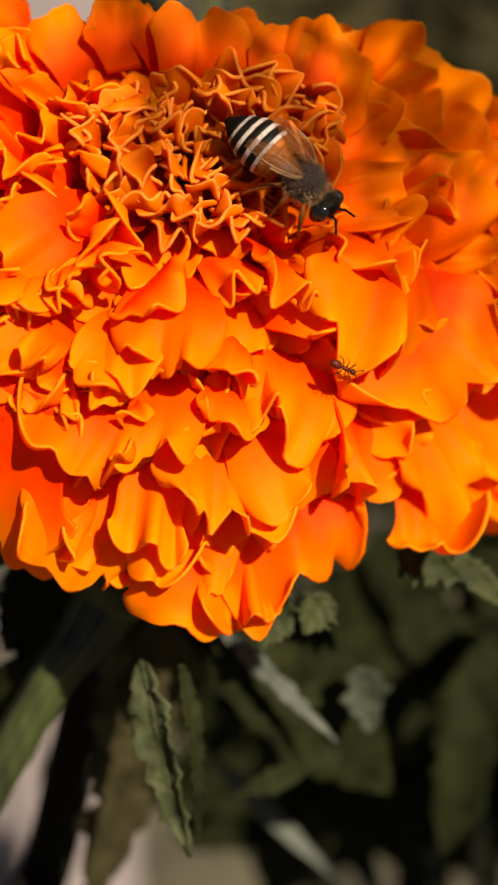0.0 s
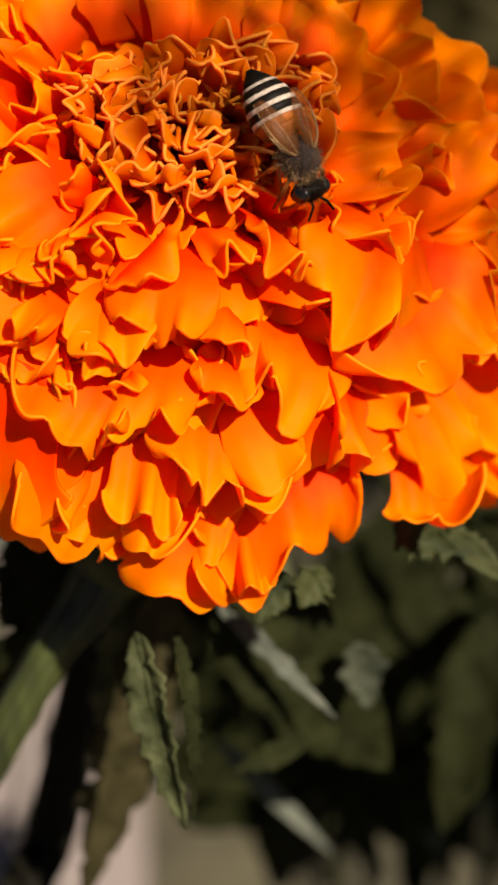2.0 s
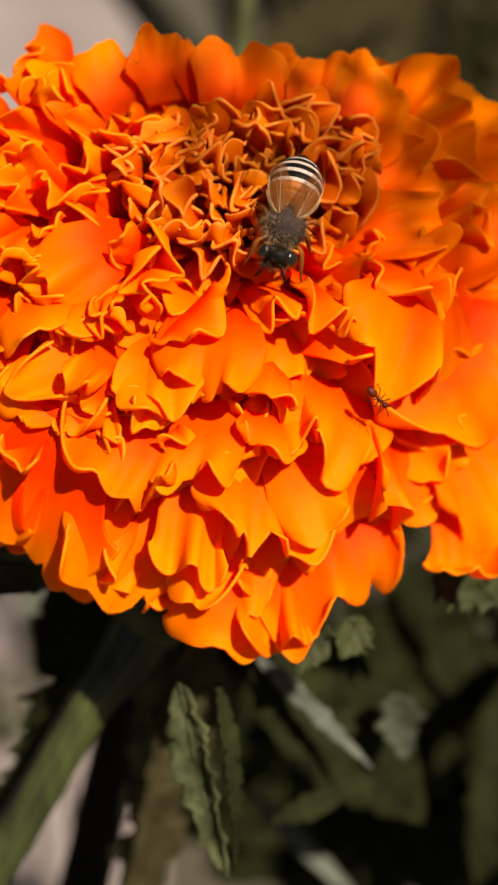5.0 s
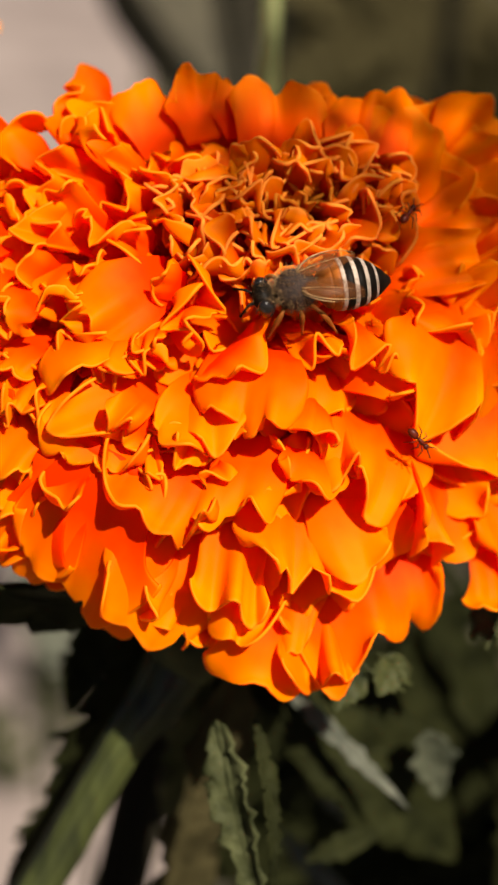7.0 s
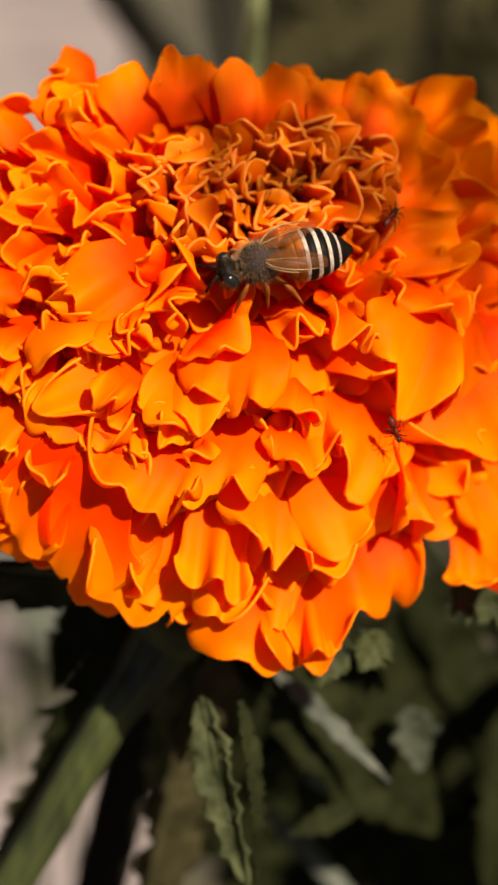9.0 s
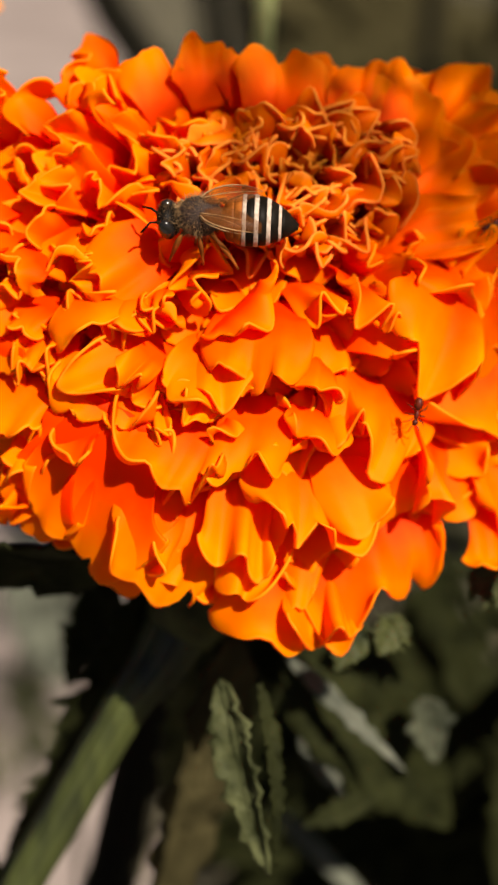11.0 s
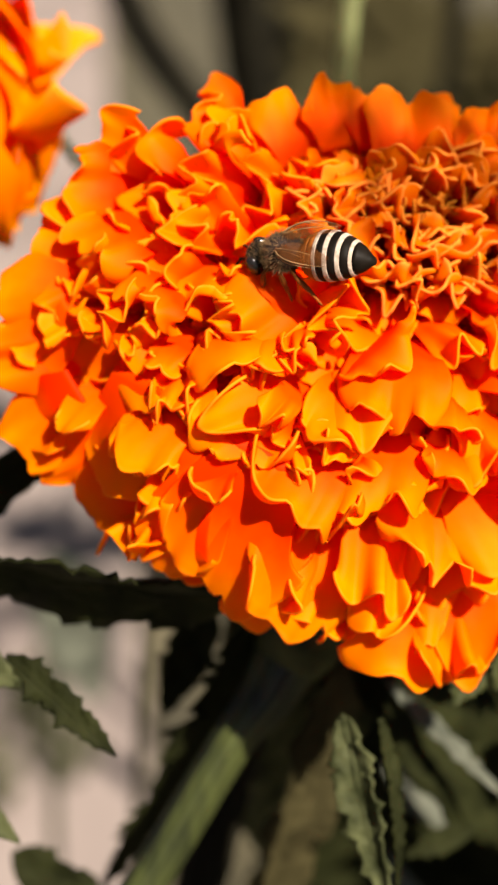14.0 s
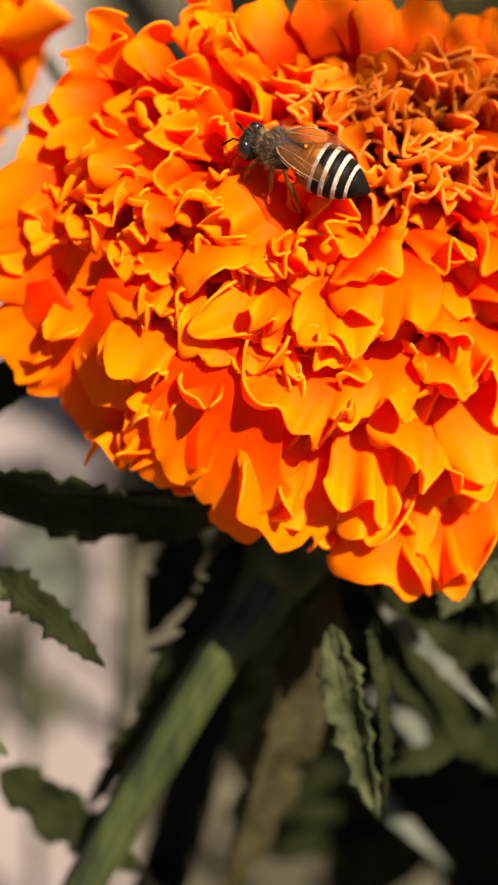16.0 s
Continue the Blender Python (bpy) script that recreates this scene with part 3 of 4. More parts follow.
    outer_petal(flower, 113, "o", (-26.4, 2.3), (-32.6, -2.3), 5.5, 0.6)
    outer_petal(flower, 114, "d", (-23.0, 6.1), (-25.6, -3.0), 8.6, 0.5)
    outer_petal(flower, 115, "d", (-22.8, 0.3), (-29.2, -5.7), 6.8, 0.6)
    outer_petal(flower, 116, "r", (-22.5, 1.3), (-21.1, -4.3), 3.2, 0.2)
    outer_petal(flower, 117, "r", (-21.2, -3.8), (-25.2, -9.0), 6.2, 0.4)
    outer_petal(flower, 118, "r", (-20.3, 9.6), (-20.0, 5.2), 2.9, 0.2)
    outer_petal(flower, 119, "r", (-19.1, 8.4), (-18.0, 5.6), 2.9, 0.2)
    outer_petal(flower, 120, "r", (-20.5, 4.3), (-23.0, 1.0), 4.0, 0.2)
    outer_petal(flower, 121, "d", (-15.8, 0.8), (-20.7, -9.6), 7.1, 0.8)
    outer_petal(flower, 122, "d", (-17.9, -3.5), (-19.9, -10.5), 5.6, 1.2)
    outer_petal(flower, 123, "b", (16.7, 18.4), (29.6, 22.4), 11.6, 0.3)
    outer_petal(flower, 124, "b", (16.6, 16.5), (28.4, 17.6), 9.1, 0.3)
    outer_petal(flower, 125, "b", (14.2, 20.9), (21.2, 27.1), 9.2, 1)
    outer_petal(flower, 126, "b", (11.2, 21.2), (14.4, 28.0), 5.0, 0.4)
    outer_petal(flower, 127, "b", (8.3, 22.5), (10.1, 28.4), 4.2, 0.4)
    outer_petal(flower, 128, "b", (-28.8, 12.0), (-35.3, 10.1), 8.0, -0.6)
    outer_petal(flower, 129, "b", (-28.8, 8.0), (-35.8, 4.2), 6.9, -0.6)
    outer_petal(flower, 130, "b", (-29.3, 4.1), (-33.9, -2.0), 5.8, -0.3)


def set_under_petals(flower):
    """Petals that fill the gaps under the outer ones."""
    rng = np.random.default_rng(77)
    for i in range(15):
        for j in range(14):
            x, z = -31 + 4.4 * (i + 0.5 * (j % 2)) + rng.normal(0, 0.8), -16 + 3.5 * j + rng.normal(0, 0.7)
            away = Vector((x - DISC[0], z - DISC[1]))
            if (x / 32.5) ** 2 + ((z - 7.0) / 24.6) ** 2 > 1 or away.length < 8.5:
                continue
            away.normalize()
            t, out = front_point(x, z, rng.uniform(3.0, 5.0))
            b, _ = front_point(x - 6 * away.x, z - 6 * away.y, 6.0)
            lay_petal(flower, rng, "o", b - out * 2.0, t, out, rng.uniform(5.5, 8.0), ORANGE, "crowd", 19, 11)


def set_small_petals(flower):
    """Short ruffled petals that crowd between the large ones on the shoulder and round the disc."""
    rng = np.random.default_rng(5)
    for x0, x1, z0, z1, gap, size, deep in ((-31.0, -4.0, 10.0, 26.5, 3.7, 4.0, -0.2), (-24.0, 12.0, 0.0, 12.0, 5.2, 4.0, 0.4), (8.0, 30.0, 10.0, 18.0, 4.6, 4.0, 0.3), (-12.0, 12.0, 23.5, 27.5, 3.4, 4.2, -0.1)):
        for i in range(int((x1 - x0) / gap)):
            for j in range(max(1, int((z1 - z0) / gap / 0.8))):
                x, z = x0 + gap * (i + 0.5 * (j % 2)) + rng.normal(0, 0.6), z0 + gap * 0.8 * j + rng.normal(0, 0.5)
                away = Vector((x - DISC[0], z - DISC[1]))
                if away.length < 9.0 and z < 23 or (x / 31.5) ** 2 + ((z - 5.0) / 22.5) ** 2 > 1:
                    continue
                away.normalize()
                t, out = front_point(x, z, deep + 0.13 * max(0.0, z - 17) + rng.normal(0, 0.5))
                foot = t - out * rng.uniform(4.0, 5.5) - Vector((away.x, 0.5 * abs(away.y), away.y)) * rng.uniform(1.0, 3.0)
                lay_petal(flower, rng, "r" if rng.random() < 0.7 else "c", foot, t, out + Vector(rng.normal(0, 0.3, 3)), size * rng.uniform(0.7, 1.25), ORANGE if rng.random() < 0.55 else GOLD, "petal", 25, 13)


def set_florets(flower):
    """The disc: shut florets in the middle, then curled ones that stand round it."""
    rng = np.random.default_rng(41)
    mid, way = front_point(*DISC)
    for i in range(125):
        r, a = 11.5 * math.sqrt((i + 0.5) / 125), i * 2.39996
        x, z = DISC[0] + r * math.cos(a) * 1.05, DISC[1] + r * math.sin(a) * (0.34 if math.sin(a) > 0 else 0.60)
        shut = math.hypot(r * math.cos(a) - 1.0, r * math.sin(a) - 1.5) < 4.8 + rng.normal(0, 0.5)
        t, out = front_point(x, z, rng.uniform(-0.8, 1.4) + (0.8 if shut else 0.0))
        aside = t - mid
        aside = (aside - way * aside.dot(way)).normalized()
        lean = 0.10 if shut else 0.25 + 0.75 * rng.random() * r / 11.5
        foot = t - (out + aside * lean + Vector(rng.normal(0, 0.22, 3))).normalized() * rng.uniform(4.0, 5.5)
        face = aside * -1 + out * 0.4 + Vector(rng.normal(0, 0.5, 3))
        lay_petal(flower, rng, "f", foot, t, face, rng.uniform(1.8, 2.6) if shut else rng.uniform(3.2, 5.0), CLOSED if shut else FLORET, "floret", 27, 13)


def build_large_bloom(m, label):
    flower = holder("marigold_flower", m, label, "flower", "marigold blooms")
    bpy.context.view_layer.update()
    rng = np.random.default_rng(3)
    core, faces = ellipsoid((0, 0.003, -0.003), (0.0215, 0.0165, 0.0150), 20, 12)
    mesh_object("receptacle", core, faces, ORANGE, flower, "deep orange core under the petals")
    set_under_petals(flower)
    for i in range(130):  # the side turned away
        az, pol = 15 + 150 * ((i * 0.618) % 1.0), 62 + 60 * i / 130
        set_petal(flower, rng, (0.0285, 0.0250, 0.0215), az, pol, rng.uniform(0.010, 0.014), rng.uniform(0.0026, 0.0040), rng.uniform(25, 50), 15, 0.3, 5.0, 0.1, rng.normal(0, 15), rng.normal(0, 8),
                  rng.uniform(-0.003, 0.0), ORANGE, rng.uniform(-10, 40), "crowd", 4.0, 0.5, 0.2)
    empty_heap(flower)
    set_front_petals(flower)
    set_small_petals(flower)
    set_florets(flower)
    # the swollen green cup that narrows into the stalk
    pts = smooth_path([(0.0, 0.002, 0.444), (-0.0005, 0.001, 0.438), (-0.0030, -0.0012, 0.4280), (-0.0075, -0.0048, 0.4200)], 12)
    v, f = tube([m.inverted() @ p for p in pts], [0.0108 - 0.0070 * (i / 11) ** 1.3 for i in range(12)], 20, 0.03)
    mesh_object("calyx", v, f, SEPAL, flower, "green cup under the petals")
    for n in range(10):
        a = n * 36 + rng.uniform(-8, 8)
        set_petal(flower, rng, (HEAD[0] * 0.55, HEAD[1] * 0.55, HEAD[2]), a, 118, 0.014, 0.0030, 30, 10, 0.1, 3, 0.3, 0, 0, 0.0, SEPAL, 0, "sepal")
    return flower


def build_marigold(m, label, seed, radii, count, mat, size, core=0.66):
    """A bloom whose petals stand all round a rounded form."""
    flower = holder("marigold_flower", m, label, "flower", "marigold blooms")
    rng = np.random.default_rng(seed)
    middle, faces = ellipsoid((0, 0, -0.003), (radii[0] * core, radii[1] * core, radii[2] * core * 0.94), 20, 12)
    mesh_object("receptacle", middle, faces, mat, flower, "deep orange core under the petals")
    for i in range(count):
        az, pol = (i * 137.508 + rng.normal(0, 6)) % 360, abs(118 * ((i + 0.5) / count) ** 0.8 + rng.normal(0, 3))
        place, out, down = dome_frame(az, pol, radii)
        length = size * rng.uniform(1.1, 1.5)
        tilt = radians(72 - 50 * min(1, pol / 90) + rng.normal(0, 8))
        d = (down * math.cos(tilt) + out * math.sin(tilt)).normalized()
        face = Matrix.Rotation(radians(rng.normal(0, 14)), 3, d) @ (out - d * out.dot(d)).normalized()
        p = Matrix((d.cross(face), d, face)).transposed().to_4x4()
        p.translation = place - d * length
        kind = "r" if pol < 40 else "o" if rng.random() < 0.7 else "c"
        add_petal(flower, p, frill_grid(rng, length, size * rng.uniform(0.9, 1.4) * (0.6 if pol < 40 else 1.0), kind), mat, 0.00028)
    for n in range(10):
        set_petal(flower, rng, (radii[0] * 0.55, radii[1] * 0.55, radii[2]), n * 36 + rng.uniform(-8, 8), 118, 0.014, 0.0030, 30, 10, 0.1, 3, 0.3, 0, 0, 0.0, SEPAL, 0, "sepal")
    return flower


def ellipsoid(c, r, nu=16, nv=10):
    verts, faces = [], []
    for a in range(nv + 1):
        p = math.pi * a / nv
        for b in range(nu):
            q = 2 * math.pi * b / nu
            verts.append((c[0] + r[0] * math.sin(p) * math.cos(q), c[1] + r[1] * math.sin(p) * math.sin(q), c[2] + r[2] * math.cos(p)))
    for a in range(nv):
        for b in range(nu):
            i, j = a * nu + b, a * nu + (b + 1) % nu
            faces.append((i, i + nu, j + nu, j))
    return verts, faces


FLOWER = Matrix(((0.9988, 0.0, 0.0499, 0.0), (0.0187, 0.9272, -0.3741, 0.0), (-0.0463, 0.3746, 0.926, 0.45), (0, 0, 0, 1)))
build_ground()
build_path()
build_large_bloom(FLOWER, "large bright orange marigold bloom with crowded ruffled petals")
NEAR2 = pose(-0.0582, 0.0287, 0.4688, 12, -6, 40)
build_marigold(NEAR2, "golden-orange marigold bloom behind the larger one", 24, (0.0228, 0.0228, 0.0204), 96, YELLOW, 0.0104)


# ---- stalks and leaves ----
def build_stalk(name, pts, r0, r1, label, mat=STALK, sides=32, ribs=0.09):
    path = smooth_path(pts, 28)
    rad = [r0 + (r1 - r0) * min(1, i / 27 * 3.2) for i in range(28)]
    v, f = tube(path, rad, sides, ribs)
    stalk = tagged(mesh_object(name, v, f, mat), label, "stem")
    for n in range(7):  # raised lengthwise ribs, let into the rod
        line = [sum((Vector(v[i * sides + (n * sides // 7 + k) % sides]) for k in (0, 1)), Vector()) / 2 for i in range(28)]
        rv, rf = tube(line, [r * 0.13 for r in rad], 6)
        mesh_object("ridge", rv, rf, mat, stalk)
    return stalk


def leaf_blade(base, tip, width, face, bend, teeth=9, fold=0.35, seed=1, depth=0.22):
    """A toothed lance-shaped blade from base to tip. face: the way its upper side looks; bend: how far its middle bows that way."""
    base, tip, face = Vector(base), Vector(tip), Vector(face)
    d = tip - base
    L = d.length
    d.normalize()
    side = d.cross(face).normalized()
    up = side.cross(d).normalized()
    nv, nu = teeth * 4 + 1, 7
    grid = np.zeros((nv, nu, 3))
    for a in range(nv):
        v = a / (nv - 1)
        warp = v * teeth + 0.35 * math.sin(v * 19 + seed * 2.1) + 0.25 * math.sin(v * 41 + seed)
        saw = warp % 1.0
        w = width * (math.sin(math.pi * min(1, v**0.75 * 0.98 + 0.02)) ** 0.8 + 0.04 * (1 - v))
        for b in range(nu):
            s = b / (nu - 1) * 2 - 1
            bite = depth * (1 + 0.75 * math.sin(math.floor(warp) * 2.7 + seed * 1.3 + 2.2 * s))
            cut = 1 - bite * (1 - saw) * (abs(s) > 0.9) + bite * 0.8 * saw**2 * (abs(s) > 0.9)
            q = base + d * (L * (v + 0.012 * abs(s))) + side * (w * s * cut)
            q = q + up * (bend * L * math.sin(math.pi * v) + fold * w * (abs(s) - 0.5) + 0.06 * w * math.sin(v * 21 + s * 4 + seed))
            grid[a, b] = q
    return shell(grid, 0.0003)


def build_leaf(base, tip, width, face, bend, label, mat, teeth=9, fold=0.35, seed=1, depth=0.22):
    v, f = leaf_blade(base, tip, width, face, bend, teeth, fold, seed, depth)
    leaf = tagged(mesh_object("leaflet", v, f, mat), label, "leaf", "marigold leaflets")
    n, rows = len(v) // 2, teeth * 4 + 1
    line = [Vector(v[a * 7 + 3]) for a in range(rows - 1)]
    rv, rf = tube(line[::2], [0.00032 * (1 - 0.7 * k / len(line[::2])) for k in range(len(line[::2]))], 6)
    mesh_object("midrib", rv, rf, mat, leaf)
    return leaf


build_stalk("flower_stalk", [(0.0010, 0.0020, 0.4303), (-0.0060, -0.0034, 0.4224), (-0.0096, -0.0066, 0.4171), (-0.0133, -0.0088, 0.4127), (-0.0202, -0.0122, 0.4008), (-0.0252, -0.0148, 0.3923), (-0.0330, -0.0185, 0.3735), (-0.05, -0.01, 0.30), (-0.06, 0.03, 0.12), (-0.06, 0.05, -0.03)], 0.0040, 0.0021, "pale green ribbed stalk under the orange bloom")
build_stalk("side_stalk", [(-0.0085, 0.0144, 0.4069), (-0.0106, 0.0167, 0.3963), (-0.0139, 0.0136, 0.3841), (-0.0182, 0.0082, 0.3675), (-0.0244, 0.0024, 0.3481), (-0.045, 0.03, 0.2), (-0.045, 0.045, -0.03)], 0.0034, 0.0030, "side stalk coloured dark for the bloom's shade", STEM_SHADE_DARK)
build_stalk("thin_stalk", [(-0.0348, 0.041, 0.4664), (-0.0335, 0.040, 0.4640), (-0.0320, 0.040, 0.4615), (-0.022, 0.045, 0.44), (-0.03, 0.07, 0.30), (-0.04, 0.10, -0.03)], 0.0005, 0.0006, "thin dark green stalk between the two blooms", STALK, 8)
build_stalk("flower_stalk", [(-0.0600, 0.0300, 0.4570), (-0.067, 0.045, 0.41), (-0.075, 0.07, 0.20), (-0.075, 0.08, -0.03)], 0.0034, 0.0022, "green ribbed stalk under the golden bloom")
build_leaf((-0.0030, -0.0190, 0.4245), (0.0015, -0.0279, 0.4082), 0.0022, (-0.35, -0.9, 0.25), 0.05, "drooping toothed grey-green leaflet under the bloom", LEAF, 9, 0.55, 1, 0.34)
build_leaf((-0.0117, -0.0096, 0.4310), (-0.0432, -0.0113, 0.4390), 0.0058, (0.0, -0.9, -0.55), 0.06, "toothed leaflet coloured dark for the bloom's shade", LEAF_SHADE_DARK, 11, 0.3, 2, 0.25)
build_leaf((-0.0350, -0.0160, 0.4292), (-0.0245, -0.0222, 0.4222), 0.0017, (0.2, -0.75, 0.6), 0.04, "shade-darkened toothed leaflet with a sharp tip", LEAF_SHADE_DARK, 7, 0.4, 3, 0.38)
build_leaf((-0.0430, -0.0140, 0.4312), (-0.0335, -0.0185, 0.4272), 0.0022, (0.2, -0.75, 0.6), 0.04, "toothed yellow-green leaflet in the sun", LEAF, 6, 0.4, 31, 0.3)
build_leaf((-0.0085, -0.0010, 0.4270), (-0.0285, -0.0030, 0.3860), 0.0052, (0.55, -0.80, -0.25), 0.03, "shade-darkened toothed leaflet hanging along the stalk", LEAF_SHADE_DARK, 15, 0.25, 4, 0.42)
build_leaf((-0.0155, 0.0082, 0.4185), (-0.0211, 0.0072, 0.4038), 0.003, (0, -0.9, 0.3), 0.0, "small shade-darkened leaflet behind the stalk", LEAF_SHADE_DARK, 5, 0.35, 5, 0.25)
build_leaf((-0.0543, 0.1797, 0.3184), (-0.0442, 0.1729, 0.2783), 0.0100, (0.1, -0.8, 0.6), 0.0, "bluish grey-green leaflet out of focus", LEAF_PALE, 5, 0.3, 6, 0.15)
build_leaf((0.0034, -0.0039, 0.4171), (0.0167, -0.0101, 0.4055), 0.001, (0.3, -0.8, 0.5), 0.02, "narrow pale leaflet edge below the bloom", LEAF_PALE, 7, 0.3, 7, 0.3)
build_leaf((0.0193, -0.0031, 0.41), (0.0205, -0.0065, 0.4037), 0.0024, (0.2, -0.85, 0.4), 0.0, "small pale triangular leaflet tip", LEAF_GREY, 4, 0.5, 8, 0.3)
build_leaf((0.004, -0.0016, 0.4171), (0.024, -0.0007, 0.389), 0.0068, (0.2, -0.75, 0.6), 0.04, "broad green leaflet behind the bloom, darkened for shade", LEAF_SHADE_DARK, 6, 0.25, 9, 0.1)
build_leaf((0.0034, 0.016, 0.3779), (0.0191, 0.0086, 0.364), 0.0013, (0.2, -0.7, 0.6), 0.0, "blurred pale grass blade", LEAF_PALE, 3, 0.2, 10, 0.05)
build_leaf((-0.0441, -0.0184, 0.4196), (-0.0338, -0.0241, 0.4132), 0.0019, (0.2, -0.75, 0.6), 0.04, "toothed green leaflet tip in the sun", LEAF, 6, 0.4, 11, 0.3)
build_leaf((-0.0373, -0.0079, 0.3968), (-0.0216, -0.0133, 0.3867), 0.003, (0.1, -0.75, 0.6), 0.05, "shade-darkened toothed leaflet over the pale path", LEAF_SHADE_DARK, 6, 0.35, 12, 0.25)
build_leaf((-0.0297, 0.0016, 0.4446), (-0.0466, -0.0046, 0.4328), 0.0027, (-0.2, -0.9, -0.4), 0.0, "leaflet behind the petals, coloured dark for shade", LEAF_SHADE_DARK, 6, 0.3, 13, 0.1)
build_leaf((0.014, -0.0067, 0.399), (0.0059, -0.0097, 0.3976), 0.0014, (0.1, -0.8, 0.6), 0.05, "small shade-darkened toothed leaflet", LEAF_SHADE_DARK, 5, 0.35, 14, 0.3)
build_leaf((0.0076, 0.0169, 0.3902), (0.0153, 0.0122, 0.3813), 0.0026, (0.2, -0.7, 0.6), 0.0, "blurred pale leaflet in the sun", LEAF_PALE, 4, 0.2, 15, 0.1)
build_leaf((0.0108, -0.0139, 0.4275), (0.0080, -0.017, 0.4238), 0.0017, (0.3, -0.8, 0.5), 0.0, "yellow-green bract tip under the petals", SEPAL, 7, 0.5, 16, 0.5)
build_leaf((0.0144, -0.0136, 0.4280), (0.0122, -0.0161, 0.4250), 0.0017, (0.3, -0.8, 0.5), 0.0, "yellow-green bract tip under the petals", SEPAL, 7, 0.5, 17, 0.5)
build_leaf((0.0213, -0.0112, 0.4311), (0.0275, -0.0116, 0.4282), 0.0022, (0.3, -0.8, 0.5), 0.0, "yellow-green bract beside the lowest petals", SEPAL, 7, 0.5, 18, 0.5)
build_leaf((0.0269, -0.0089, 0.429), (0.0325, -0.0117, 0.4248), 0.0015, (0.3, -0.8, 0.5), 0.0, "dim green bract below the petals", SEPAL, 5, 0.4, 19, 0.25)
build_leaf((0.0006, -0.0186, 0.4240), (0.0022, -0.0272, 0.4090), 0.0012, (0.75, -0.6, 0.1), 0.05, "narrow shade-darkened toothed leaflet drooping under the bloom", LEAF_SHADE_DARK, 10, 0.5, 23, 0.4)
# two near-black leaflets added in place of the deep shade under the bloom
build_leaf((-0.0070, -0.0010, 0.4240), (0.0075, 0.0020, 0.4075), 0.0040, (0.0, -0.8, 0.5), 0.03, "broad shade-dark leaflet added close under the bloom", LEAF_SHADE_DARK, 6, 0.25, 24, 0.12)
build_leaf((-0.0075, 0.0010, 0.4210), (-0.0060, 0.0080, 0.4010), 0.0038, (0.0, -0.85, 0.3), 0.03, "broad shade-dark leaflet added behind the stalk", LEAF_SHADE_DARK, 6, 0.25, 25, 0.15)
# three leaflets added to fill the dark gap and shade the side stalk
build_leaf((0.0040, 0.0020, 0.4260), (-0.0100, 0.0050, 0.3900), 0.0062, (0.35, -0.80, 0.45), 0.03, "broad olive leaflet added to shade the side stalk", LEAF, 8, 0.25, 26, 0.2)
build_leaf((-0.0120, 0.0120, 0.4180), (-0.0060, 0.0300, 0.3560), 0.0060, (0.35, -0.80, 0.45), 0.03, "long olive leaflet added to fill the gap behind the stalks", LEAF, 9, 0.25, 27, 0.2)
build_leaf((-0.0010, -0.0030, 0.4200), (-0.0120, -0.0070, 0.3740), 0.0040, (0.35, -0.85, 0.30), 0.03, "narrow olive leaflet added between the stalks to cast shade", LEAF_DRY, 9, 0.25, 28, 0.25)
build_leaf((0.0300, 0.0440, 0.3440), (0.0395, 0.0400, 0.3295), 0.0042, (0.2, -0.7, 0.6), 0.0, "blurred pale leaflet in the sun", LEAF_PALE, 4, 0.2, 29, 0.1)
build_stalk("thin_stalk", [(0.0300, 0.0442, 0.3445), (0.0290, 0.0460, 0.32), (0.030, 0.055, 0.15), (0.03, 0.06, -0.03)], 0.0008, 0.0010, "thin green stalk bearing a pale leaflet", STALK, 8)
build_stalk("thin_stalk", [(-0.0543, 0.1797, 0.3190), (-0.0560, 0.1805, 0.29), (-0.060, 0.185, 0.15), (-0.06, 0.19, -0.03)], 0.0012, 0.0014, "thin green stalk bearing a pale leaflet", STALK, 8)
build_stalk("background_stalk", [(0.0050, 0.066, 0.505), (0.0020, 0.068, 0.452), (0.003, 0.075, 0.40), (0.03, 0.12, 0.25), (0.05, 0.16, -0.03)], 0.0012, 0.0013, "pale green stalk standing behind the bloom", STALK_PALE)


